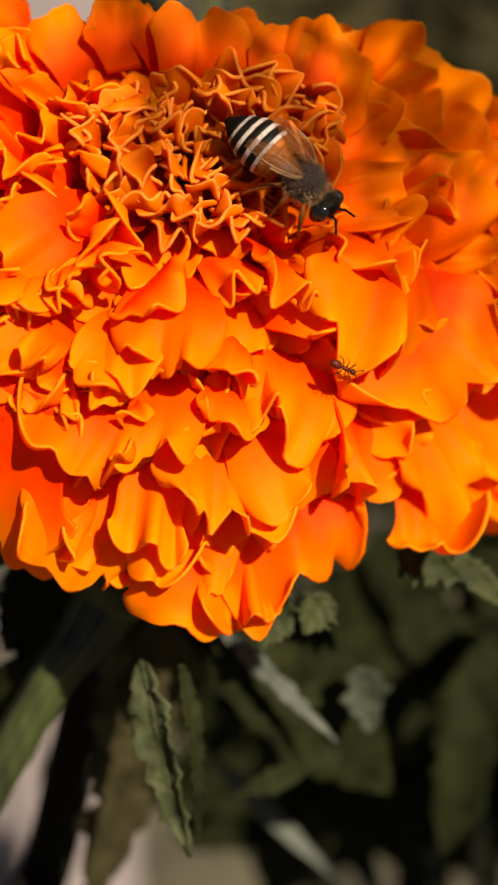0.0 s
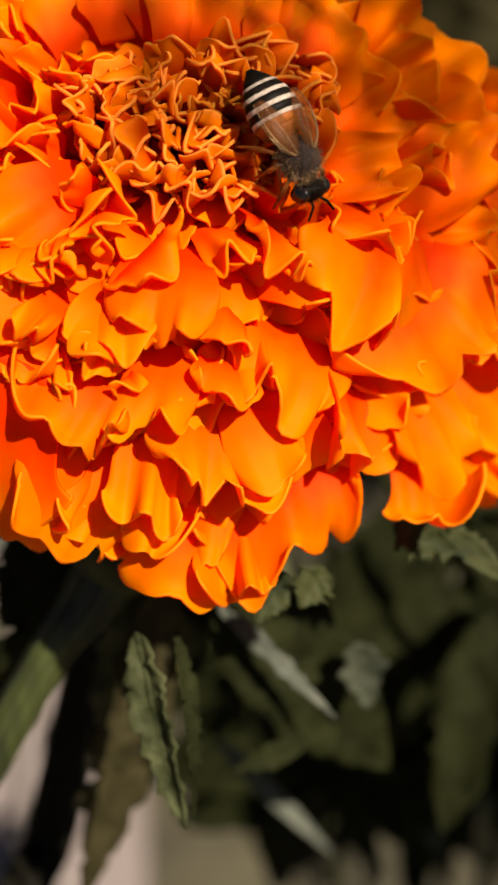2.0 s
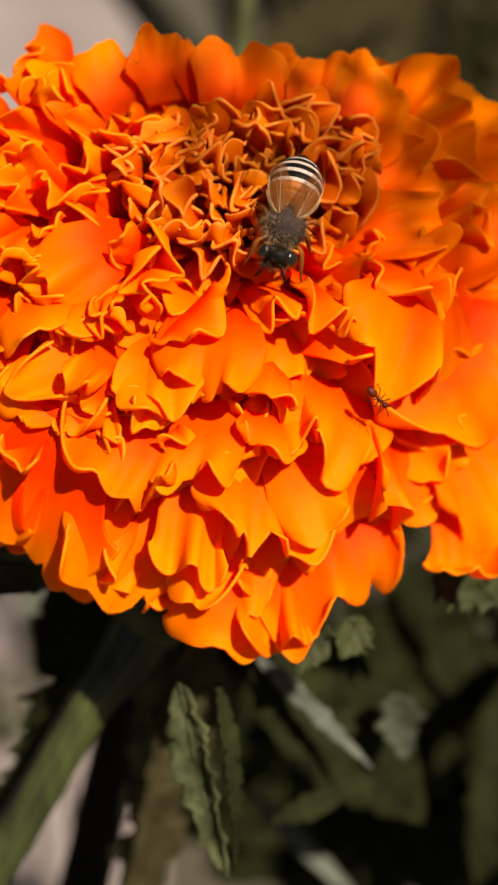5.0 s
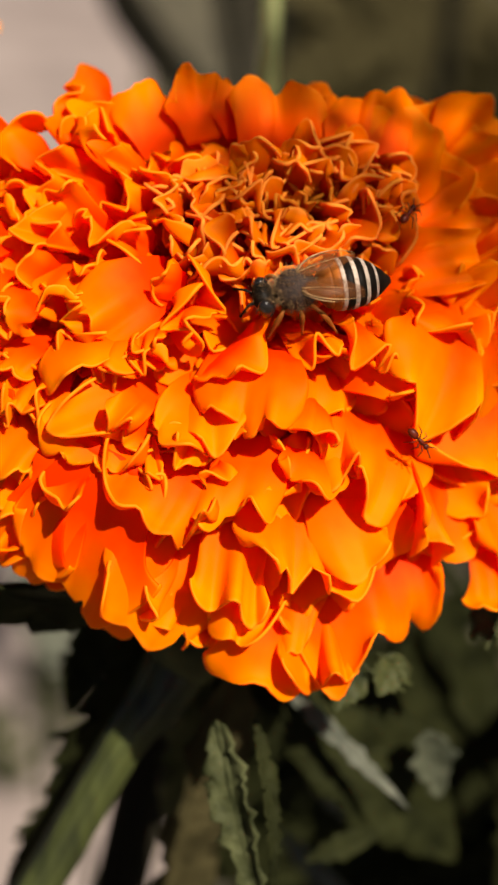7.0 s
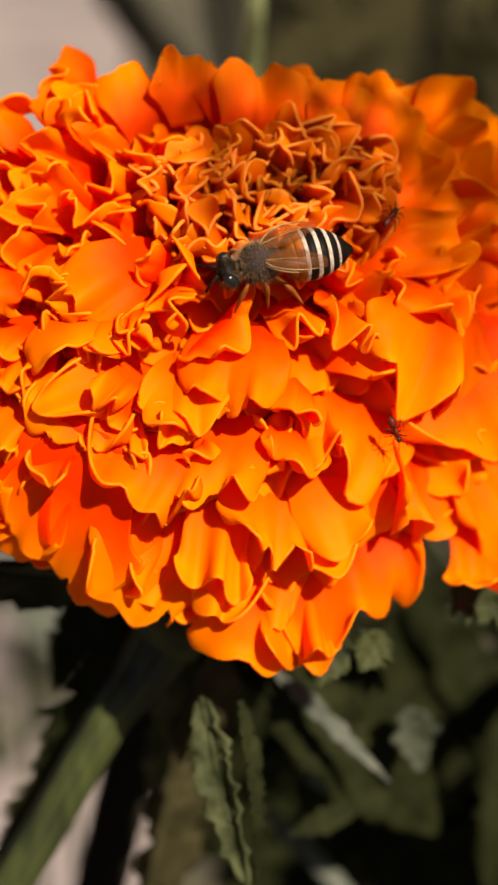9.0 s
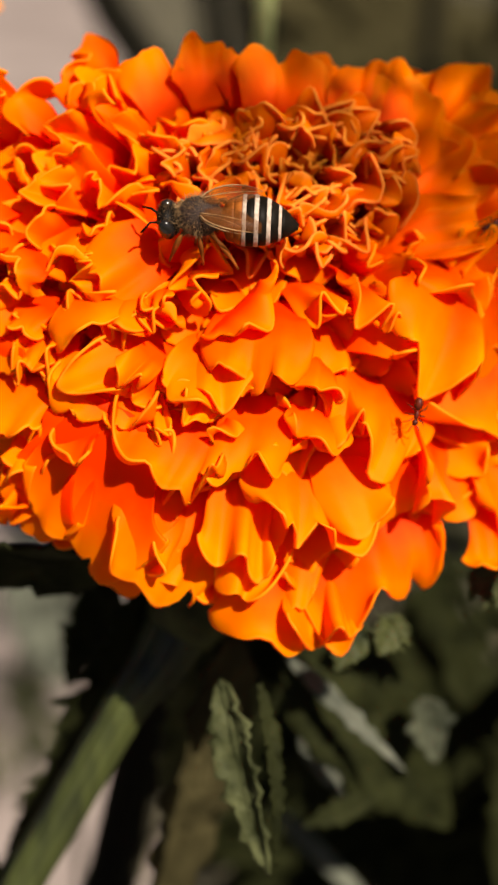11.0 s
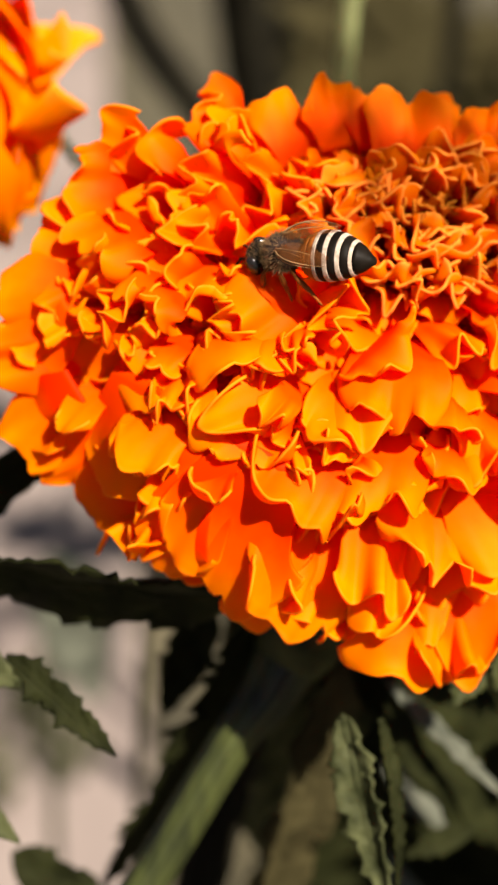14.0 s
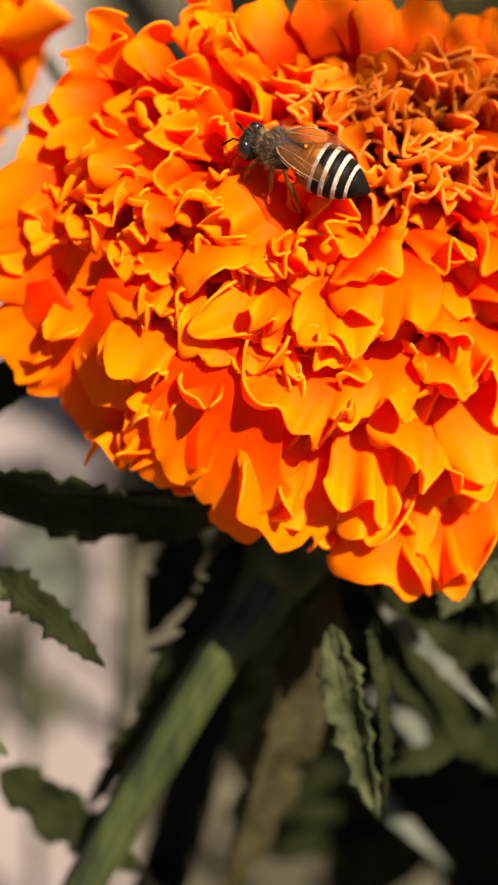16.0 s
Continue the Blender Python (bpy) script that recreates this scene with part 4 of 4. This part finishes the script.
def build_compound_leaf(base, tip, span, face, label, mat, pairs=5, seed=1, slim=1.0):
    """A feathered marigold leaf: a rib with pairs of toothed leaflets and one at its end."""
    rng = np.random.default_rng(seed)
    base, tip, face = Vector(base), Vector(tip), Vector(face).normalized()
    leaf = holder("marigold_leaf", Matrix.Translation(base), label, "leaf", "background leaves")
    d = tip - base
    L = d.length
    d.normalize()
    side = d.cross(face).normalized()
    up = side.cross(d)
    v, f = tube([d * (L * k / 5) + up * (0.06 * L * math.sin(k / 5 * 3)) for k in range(6)], [0.0007 * (1.3 - k / 6) for k in range(6)], 7)
    mesh_object("rib", v, f, mat, leaf)
    for k in range(pairs * 2 + 1):
        u = 0.25 + 0.75 * (k // 2 + 0.5) / pairs if k < pairs * 2 else 0.97
        s = 0 if k == pairs * 2 else (1 if k % 2 else -1)
        p = d * (L * u) + up * (0.06 * L * math.sin(u * 3))
        way = (d * (0.75 if s else 1.0) + side * s * rng.uniform(0.7, 1.0) + up * rng.uniform(-0.25, 0.25)).normalized()
        size = span * (0.55 + 0.45 * math.sin(math.pi * (0.15 + 0.7 * u))) * rng.uniform(0.85, 1.1)
        vv, ff = leaf_blade(p, p + way * size, size * rng.uniform(0.13, 0.19) * slim, face + Vector(rng.normal(0, 0.25, 3)), rng.uniform(-0.05, 0.1), 7, 0.3, int(seed * 31 + k), 0.2)
        mesh_object("leaflet", vv, ff, mat, leaf)
    return leaf


def build_background():
    """Dim plants that stand behind and under the bloom, out of focus."""
    rng = np.random.default_rng(12)
    # under the bloom, to its sunless side; the leaf colour carries the shade
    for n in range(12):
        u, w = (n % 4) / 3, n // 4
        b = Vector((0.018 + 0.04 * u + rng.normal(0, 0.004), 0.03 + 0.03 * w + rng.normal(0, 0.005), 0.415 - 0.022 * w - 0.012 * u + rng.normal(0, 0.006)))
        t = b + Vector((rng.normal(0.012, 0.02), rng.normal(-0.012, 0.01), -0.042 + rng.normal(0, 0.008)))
        build_compound_leaf(b, t, 0.030, (0.1, -0.8, 0.6), "green feathered leaf coloured dark for the shade below the bloom", LEAF_SHADE_DARK, 5, 100 + n)
    # weeds by the path's edge
    for n in range(6):
        b = Vector((-0.095 - 0.018 * (n % 3) + rng.normal(0, 0.005), 0.43 + 0.05 * (n // 3) + rng.normal(0, 0.01), 0.015))
        t = b + Vector((rng.normal(0, 0.012), rng.normal(0, 0.012), 0.035 + rng.normal(0, 0.006)))
        build_compound_leaf(b, t, 0.022, (0.0, -0.7, 0.7), "small olive weed growing on the path's edge", LEAF, 3, 600 + n)
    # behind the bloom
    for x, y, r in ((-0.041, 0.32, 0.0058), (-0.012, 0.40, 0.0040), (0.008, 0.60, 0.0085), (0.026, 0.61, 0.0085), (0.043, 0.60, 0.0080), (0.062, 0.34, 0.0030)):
        build_stalk("background_stalk", [(x, y, 0.47), (x + 0.002, y - 0.005, 0.43), (max(x, 0.0), y, 0.37), (max(x, 0.03), y, 0.28), (max(x, 0.05), y, 0.1), (max(x, 0.05), y + 0.01, -0.03)], r, r, "dark brown stalk of a plant behind the bloom", STEM_SHADE_DARK, 10)
    for n in range(5):
        b = Vector((0.0625, 0.336, 0.38 + 0.013 * n))
        t = b + Vector(((0.05 if n % 2 else -0.03) + rng.normal(0, 0.01), rng.normal(0, 0.02), rng.uniform(0.01, 0.04)))
        build_compound_leaf(b, t, 0.045, (0.0, -0.8, 0.6), "olive-brown blurred feathered leaf behind the bloom", LEAF_DRY, 4, 200 + n)
    # dim plants farther back
    for n in range(9):
        x, y, z = 0.075 + 0.034 * n + rng.normal(0, 0.008), 0.50 + 0.05 * (n % 3), 0.24 + 0.05 * (n % 2)
        build_stalk("background_stalk", [(x, y, z + 0.03), (x, y, z - 0.05), (x + 0.01, y, 0.1), (x + 0.01, y, -0.03)], 0.003, 0.003, "dark stalk of a plant far behind", STEM_SHADE_DARK, 8)
        for k in (-1, 1):
            t = Vector((x + k * 0.04 + rng.normal(0.0, 0.02), y + rng.normal(0, 0.02), z + 0.09 + rng.normal(0, 0.02)))
            build_compound_leaf((x, y, z), t, 0.065, (0.0, -0.8, 0.6), "olive-brown feathered leaf of a plant far behind", LEAF_DRY, 4, 400 + 2 * n + k)
    # plants low to the side, in the leaf colour darkened for shade
    for n in range(8):
        b = Vector((0.046 + 0.013 * (n % 4), 0.045 + 0.035 * (n // 4) + rng.normal(0, 0.004), 0.352 - 0.035 * (n // 4) + rng.normal(0, 0.004)))
        t = b + Vector((rng.normal(0.0, 0.02), rng.normal(-0.015, 0.01), 0.022 + rng.normal(0, 0.008)))
        build_stalk("background_stalk", [tuple(b), tuple(b + Vector((0.002, 0.004, -0.06))), (b.x, b.y + 0.02, 0.1), (b.x, b.y + 0.03, -0.03)], 0.0012, 0.0012, "thin green stalk below the bloom", STALK, 8)
        build_compound_leaf(b, t, 0.026, (0.1, -0.7, 0.7), "blurred olive feathered leaf below the bloom, darkened for shade", LEAF_SHADE_DARK, 4, 500 + n)


def build_shade_caster():
    """Unseen plant, added so feathery leaves throw broken shade on the bloom's far side."""
    mid = Vector((0.1547, -0.1306, 0.7086))
    across = Vector((0, 0, 1)).cross(SUN).normalized()
    along = SUN.cross(across)
    stem = mid + across * 0.034
    build_stalk("shade_caster_stalk", [tuple(stem + along * 0.030), tuple(stem), tuple(stem - along * 0.045), (0.222, -0.14, 0.52), (0.225, -0.14, 0.25), (0.225, -0.14, -0.03)], 0.0012, 0.0026, "green ribbed stalk of a taller marigold added out of view for shade")
    for k, reach in enumerate((0.066, 0.071, 0.078, 0.076, 0.066)):
        base = stem + along * (0.0115 * (k - 2)) + SUN * (0.002 * (k % 2))
        build_compound_leaf(base, base - across * reach, 0.021, SUN, "feathery green leaf added out of view to shade the bloom", LEAF, 11, 700 + k, 0.30)


build_background()
build_shade_caster()


# ---- honeybee ----
def ball(c, r, rot=(0, 0, 0), seg=20, rings=12):
    bm = bmesh.new()
    m = Matrix.LocRotScale(c, Euler([radians(a) for a in rot]), r)
    bmesh.ops.create_uvsphere(bm, u_segments=seg, v_segments=rings, radius=1.0, matrix=m)
    return bm


def build_bee():
    """A honeybee about 12 mm long, head along +x, standing with its feet near z = 0."""
    bee = holder("honeybee", pose(0, 0, 0.47), "honeybee with brown thorax and black-and-white banded abdomen feeding on the bloom", "bee")
    mm = 0.001

    def lump(name, c, r, mat, rot=(0, 0, 0), label="", parent=None):
        return part(name, ball(Vector(c) * mm, Vector(r) * mm, rot), mat, parent or bee, label)

    lump("thorax", (1.6, 0, 2.9), (1.9, 1.75, 1.6), FUZZ, label="hairy grey-brown thorax")
    rng = np.random.default_rng(9)
    hv, hf = [], []
    for n in range(1900):  # short hairs standing off the thorax
        d = Vector(rng.normal(0, 1, 3)).normalized()
        if d.z < -0.5:
            continue
        p = Vector((1.6 + 1.85 * d.x, 1.7 * d.y, 2.9 + 1.55 * d.z)) * mm
        w = d.orthogonal().normalized() * 0.00002
        q = p + (d + Vector(rng.normal(0, 0.25, 3))) * rng.uniform(0.0003, 0.0006)
        i = len(hv)
        hv += [p + w, p - w, q, p + d.cross(w)]
        hf += [(i, i + 1, i + 2), (i, i + 3, i + 2), (i + 1, i + 3, i + 2)]
    for n in range(900):  # and off the face and crown
        d = Vector(rng.normal(0, 1, 3)).normalized()
        if abs(d.y) > 0.72 or d.z < -0.6:
            continue
        p = Vector((4.2 + 0.93 * d.x, 1.5 * d.y, 2.2 + 1.3 * d.z)) * mm
        w = d.orthogonal().normalized() * 0.00002
        q = p + (d + Vector(rng.normal(0, 0.25, 3))) * rng.uniform(0.0002, 0.0005)
        i = len(hv)
        hv += [p + w, p - w, q, p + d.cross(w)]
        hf += [(i, i + 1, i + 2), (i, i + 3, i + 2), (i + 1, i + 3, i + 2)]
    tagged(mesh_object("thorax_hair", hv, hf, HAIR, bee, "short greyish brown hair"), kind="stuff")
    head = lump("head", (4.2, 0, 2.2), (0.95, 1.55, 1.35), CHITIN, (0, 25, 0))
    for s in (-1, 1):
        lump("eye", (4.3, s * 1.15, 2.45), (0.7, 0.6, 1.0), EYE, (s * 15, 20, 0), "glossy black eye", head)
        v, f = tube([Vector(p) * mm for p in ((5.0, s * 0.4, 2.3), (5.7, s * 0.7, 2.7), (6.5, s * 1.3, 2.0))], [0.00013, 0.00011, 0.0001], 8)
        mesh_object("antenna", v, f, CHITIN, head)
    # abdomen: overlapping rings, tapering to the rear
    prof = [(-0.2, 0.8), (-0.8, 1.75), (-1.8, 2.18), (-2.9, 2.25), (-4.0, 2.05), (-5.0, 1.62), (-5.9, 1.02), (-6.7, 0.30)]

    def radius(x):
        return float(np.interp(-x, [-p[0] for p in prof], [p[1] for p in prof]))

    rings = [(-0.2, -1.3, AMBER), (-1.3, -2.0, AMBER), (-2.0, -2.32, BAND), (-2.32, -3.0, CHITIN), (-3.0, -3.38, BAND), (-3.38, -4.05, CHITIN), (-4.05, -4.4, BAND), (-4.4, -5.05, CHITIN), (-5.05, -5.3, BAND), (-5.3, -6.75, CHITIN)]
    for x0, x1, mat in rings:
        n, sides, verts, faces = 6, 28, [], []
        for a in range(n):
            x = x0 + (x1 - x0) * a / (n - 1)
            puff = 1 + (0.035 if mat is BAND else 0.03 * math.sin(math.pi * a / (n - 1)))
            zc = 2.6 - 0.035 * (x + 2.5) ** 2 * (1 if x < -2.5 else 0.4)
            for b in range(sides):
                q = 2 * math.pi * b / sides
                verts.append(Vector((x, radius(x) * puff * math.cos(q), zc + radius(x) * 0.88 * puff * math.sin(q))) * mm)
        for a in range(n - 1):
            for b in range(sides):
                i, j = a * sides + b, a * sides + (b + 1) % sides
                faces.append((i, j, j + sides, i + sides))
        faces += [tuple(range(sides))[::-1], tuple(range((n - 1) * sides, n * sides))]
        mesh_object("pale_band" if mat is BAND else "abdomen_segment", verts, faces, mat, bee, "white hair band" if mat is BAND else "")
    for s in (-1, 1):
        for x, reach, back in ((2.6, 1.7, 1.5), (1.6, 1.9, -0.4), (0.8, 2.2, -2.6)):
            pts = [(x, s * 0.8, 1.9), (x + back * 0.3, s * (0.8 + reach * 0.55), 2.4), (x + back * 0.7, s * (0.8 + reach * 0.8), 1.0), (x + back, s * (0.8 + reach), -0.4)]
            v, f = tube(smooth_path([Vector(p) * mm for p in pts], 10), [0.00022, 0.00024, 0.0002, 0.00016, 0.00024, 0.00026, 0.0002, 0.00015, 0.00012, 0.0001], 8)
            mesh_object("leg", v, f, AMBER, bee, "dark jointed leg")
        for L, w, sweep, z in ((5.4, 0.85, 17, 4.45), (4.0, 0.75, 26, 4.25)):
            nv, nu = 13, 5
            g = np.zeros((nv, nu, 3))
            for i in range(nv):
                v = i / (nv - 1)
                wid = w * (0.15 + math.sin(math.pi * v**0.8 * 0.93) ** 0.8)
                for j in range(nu):
                    u = j / (nu - 1) * 2 - 1
                    lx, ly = -v * L, wid * u
                    c, sn = math.cos(radians(sweep)), math.sin(radians(sweep))
                    g[i, j] = ((1.5 + lx * c) * mm, s * (0.75 + v * L * sn * 0.62 + ly) * mm, (z + 0.35 * math.sin(v * 3) - 0.03 * v * L - 0.12 * abs(u) - 0.30 * max(0.0, u) * v) * mm)
            vv, ff = shell(g, 0.00003)
            wing = mesh_object("wing", vv, ff, WING, bee, "translucent veined wing")
            for j, thick in ((4, 0.00007), (2, 0.00004)):  # the stiff fore edge and the middle vein
                vv, ff = tube([Vector(g[i, j]) for i in range(nv)], [thick * (1.15 - i / nv) for i in range(nv)], 6)
                mesh_object("vein", vv, ff, HAIR, wing, "pale brown vein")
    return bee


def build_ant(label):
    """A small dark ant about 3 mm long, head along +x."""
    ant = holder("ant", pose(0, 0, 0.47), label, "ant", "ants on the bloom")
    mm = 0.00082
    for name, c, r in (("head", (1.15, 0, 0.55), (0.36, 0.33, 0.28)), ("thorax", (0.35, 0, 0.6), (0.55, 0.24, 0.25)), ("abdomen", (-0.85, 0, 0.6), (0.72, 0.46, 0.44))):
        part(name, ball(Vector(c) * mm, Vector(r) * mm, (0, 0, 0), 14, 9), ANT, ant)
    for s in (-1, 1):
        for x, back in ((0.7, 0.7), (0.35, 0.0), (0.0, -0.8)):
            pts = [(x, s * 0.2, 0.5), (x + back * 0.5, s * 0.75, 0.85), (x + back, s * 1.2, -0.1)]
            v, f = tube([Vector(p) * mm for p in pts], [0.00006, 0.00005, 0.00003], 6)
            mesh_object("leg", v, f, ANT, ant)
        v, f = tube([Vector(p) * mm for p in ((1.4, s * 0.15, 0.6), (1.8, s * 0.45, 0.9), (2.3, s * 0.6, 0.6))], [0.00005, 0.00005, 0.00004], 6)
        mesh_object("antenna", v, f, ANT, ant)
    return ant


bee = build_bee()
ant_low = build_ant("tiny dark reddish-brown ant on a broad petal")
ant_high = build_ant("tiny black ant among the inner petals")


def motions():
    walk(bee, [(t, pose(x, y, z, rx, ry, rz)) for t, x, y, z, rx, ry, rz in BEE])
    walk(ant_low, [(t, pose(x, y, z, rx, ry, rz)) for t, x, y, z, rx, ry, rz in ANT_ON_PETAL])
    walk(ant_high, [(t, pose(x, y, z, rx, ry, rz)) for t, x, y, z, rx, ry, rz in ANT_BY_DISC])


BEE = [
    (0, 0.00934, -0.00857, 0.46689, 23.5, 33.3, -27.7),
    (0.5, 0.00870, -0.00826, 0.46741, 17.2, 50.1, -42.8),
    (1, 0.00904, -0.00805, 0.46747, 22.6, 47.2, -31.3),
    (1.5, 0.00929, -0.00835, 0.46707, 15.6, 45.7, -44.6),
    (2, 0.00962, -0.00827, 0.46710, 16.3, 51.4, -43.6),
    (2.5, 0.00849, -0.00917, 0.46657, -0.3, 55.4, -74.9),
    (3, 0.00715, -0.00934, 0.46681, -2.3, 31.7, -80.3),
    (3.5, 0.00677, -0.00945, 0.46684, -3.6, 31.5, -83.5),
    (4, 0.00686, -0.00940, 0.46683, -3.5, 31.6, -83.2),
    (4.2, 0.00697, -0.00944, 0.46676, -2.1, 31.8, -80.4),
    (6.3, 0.00514, -0.01179, 0.46483, -36.7, 11.7, -154.2),
    (6.5, 0.00518, -0.01168, 0.46491, -36.8, 10.8, -155.3),
    (7, 0.00505, -0.01262, 0.46383, -40.4, 3.3, -166),
    (7.5, 0.00520, -0.01281, 0.46355, -41.1, 0.8, -168.9),
    (8, 0.00401, -0.01289, 0.46390, -40.3, 4.7, -165.8),
    (8.5, 0.00393, -0.01250, 0.46430, -39.7, 1.7, -169),
    (9, 0.00351, -0.01247, 0.46450, -39, 5.7, -164.6),
    (9.2, 0.00342, -0.01238, 0.46451, -39.3, 4.7, -166.1),
    (11.3, -0.00376, -0.01193, 0.46609, -37.5, -1.7, 176.9),
    (11.5, -0.00388, -0.01192, 0.46602, -37.7, -1.7, 176.7),
    (12, -0.00405, -0.01176, 0.46629, -37, 1.9, 169.6),
    (12.5, -0.00459, -0.01197, 0.46611, -37.5, 1.3, 175.2),
    (13, -0.00525, -0.01178, 0.46627, -37.3, -2.1, 174),
    (13.5, -0.00641, -0.01137, 0.46664, -36, 8.8, 149.3),
    (14, -0.00705, -0.01176, 0.46629, -36.9, 9.2, 149.1),
    (14.5, -0.00657, -0.01164, 0.46641, -36.5, 8.7, 149),
    (15, -0.00665, -0.01171, 0.46636, -36.6, 8.7, 148.9),
    (15.5, -0.00680, -0.01190, 0.46611, -36.2, 6.4, 145.7),
    (16, -0.00753, -0.01161, 0.46640, -36, -13.9, 154.7),
]
ANT_ON_PETAL = [
    (0, 0.01447, -0.01686, 0.45408, 58.2, 29.1, 5.4),
    (0.4, 0.01440, -0.01200, 0.45560, 58.0, 31, 3),
    (2.0, 0.01420, -0.01200, 0.45580, 56.0, 40, -4),
    (2.5, 0.01381, -0.01696, 0.45451, 53, 45.1, -9),
    (3, 0.01273, -0.01722, 0.45502, 55.8, 33.1, -1.4),
    (3.5, 0.01271, -0.01714, 0.45502, 57.2, 19.9, 6.8),
    (4, 0.01320, -0.01717, 0.45457, 57.4, 27.8, 3.4),
    (6.3, 0.01459, -0.01713, 0.45343, 51.1, 53.2, -14.3),
    (7, 0.01420, -0.01736, 0.45333, 56.1, 45.6, -5.7),
    (8, 0.01481, -0.01726, 0.45293, 58.7, 41.6, -0.3),
    (9, 0.01383, -0.01786, 0.45252, 43.1, 62.9, -28),
    (11.3, 0.01390, -0.01804, 0.45211, -32.5, 64.3, -116.7),
    (11.5, 0.01389, -0.01807, 0.45194, -26.9, 67.3, -109.9),
    (13.5, 0.01394, -0.01774, 0.45259, -23.2, 66, -106.2),
    (16, 0.01417, -0.01776, 0.45224, -16.5, 68.6, -98.5),
]
ANT_BY_DISC = [
    (0, 0.02288, 0.00469, 0.46330, -38.9, -11.6, -113.8),
    (4.6, 0.02292, 0.00440, 0.46445, -37.1, -11.7, -115.3),
    (5.6, 0.02150, 0.00150, 0.46750, -36.0, 0, -127),
    (6.3, 0.01912, -0.00142, 0.47017, -35.2, 7.3, -138.5),
    (6.5, 0.01939, -0.00151, 0.47000, -34.8, 8.9, -136.1),
    (7, 0.01369, -0.00570, 0.46898, 28.8, -19.6, 56.3),
    (7.5, 0.01300, -0.00718, 0.46790, 38, -10.3, 35.9),
    (8, 0.01197, -0.00798, 0.46751, 34.9, -16.4, 44.2),
    (8.5, 0.01235, -0.00763, 0.46777, 34, -16.7, 46.1),
    (11.3, 0.02152, -0.00550, 0.46452, -41.8, 6.9, -139.2),
    (11.5, 0.02124, -0.00569, 0.46455, -42.7, 4.9, -142.2),
    (16, 0.01867, -0.00447, 0.46738, -40.2, 5, -147.1),
]

motions()
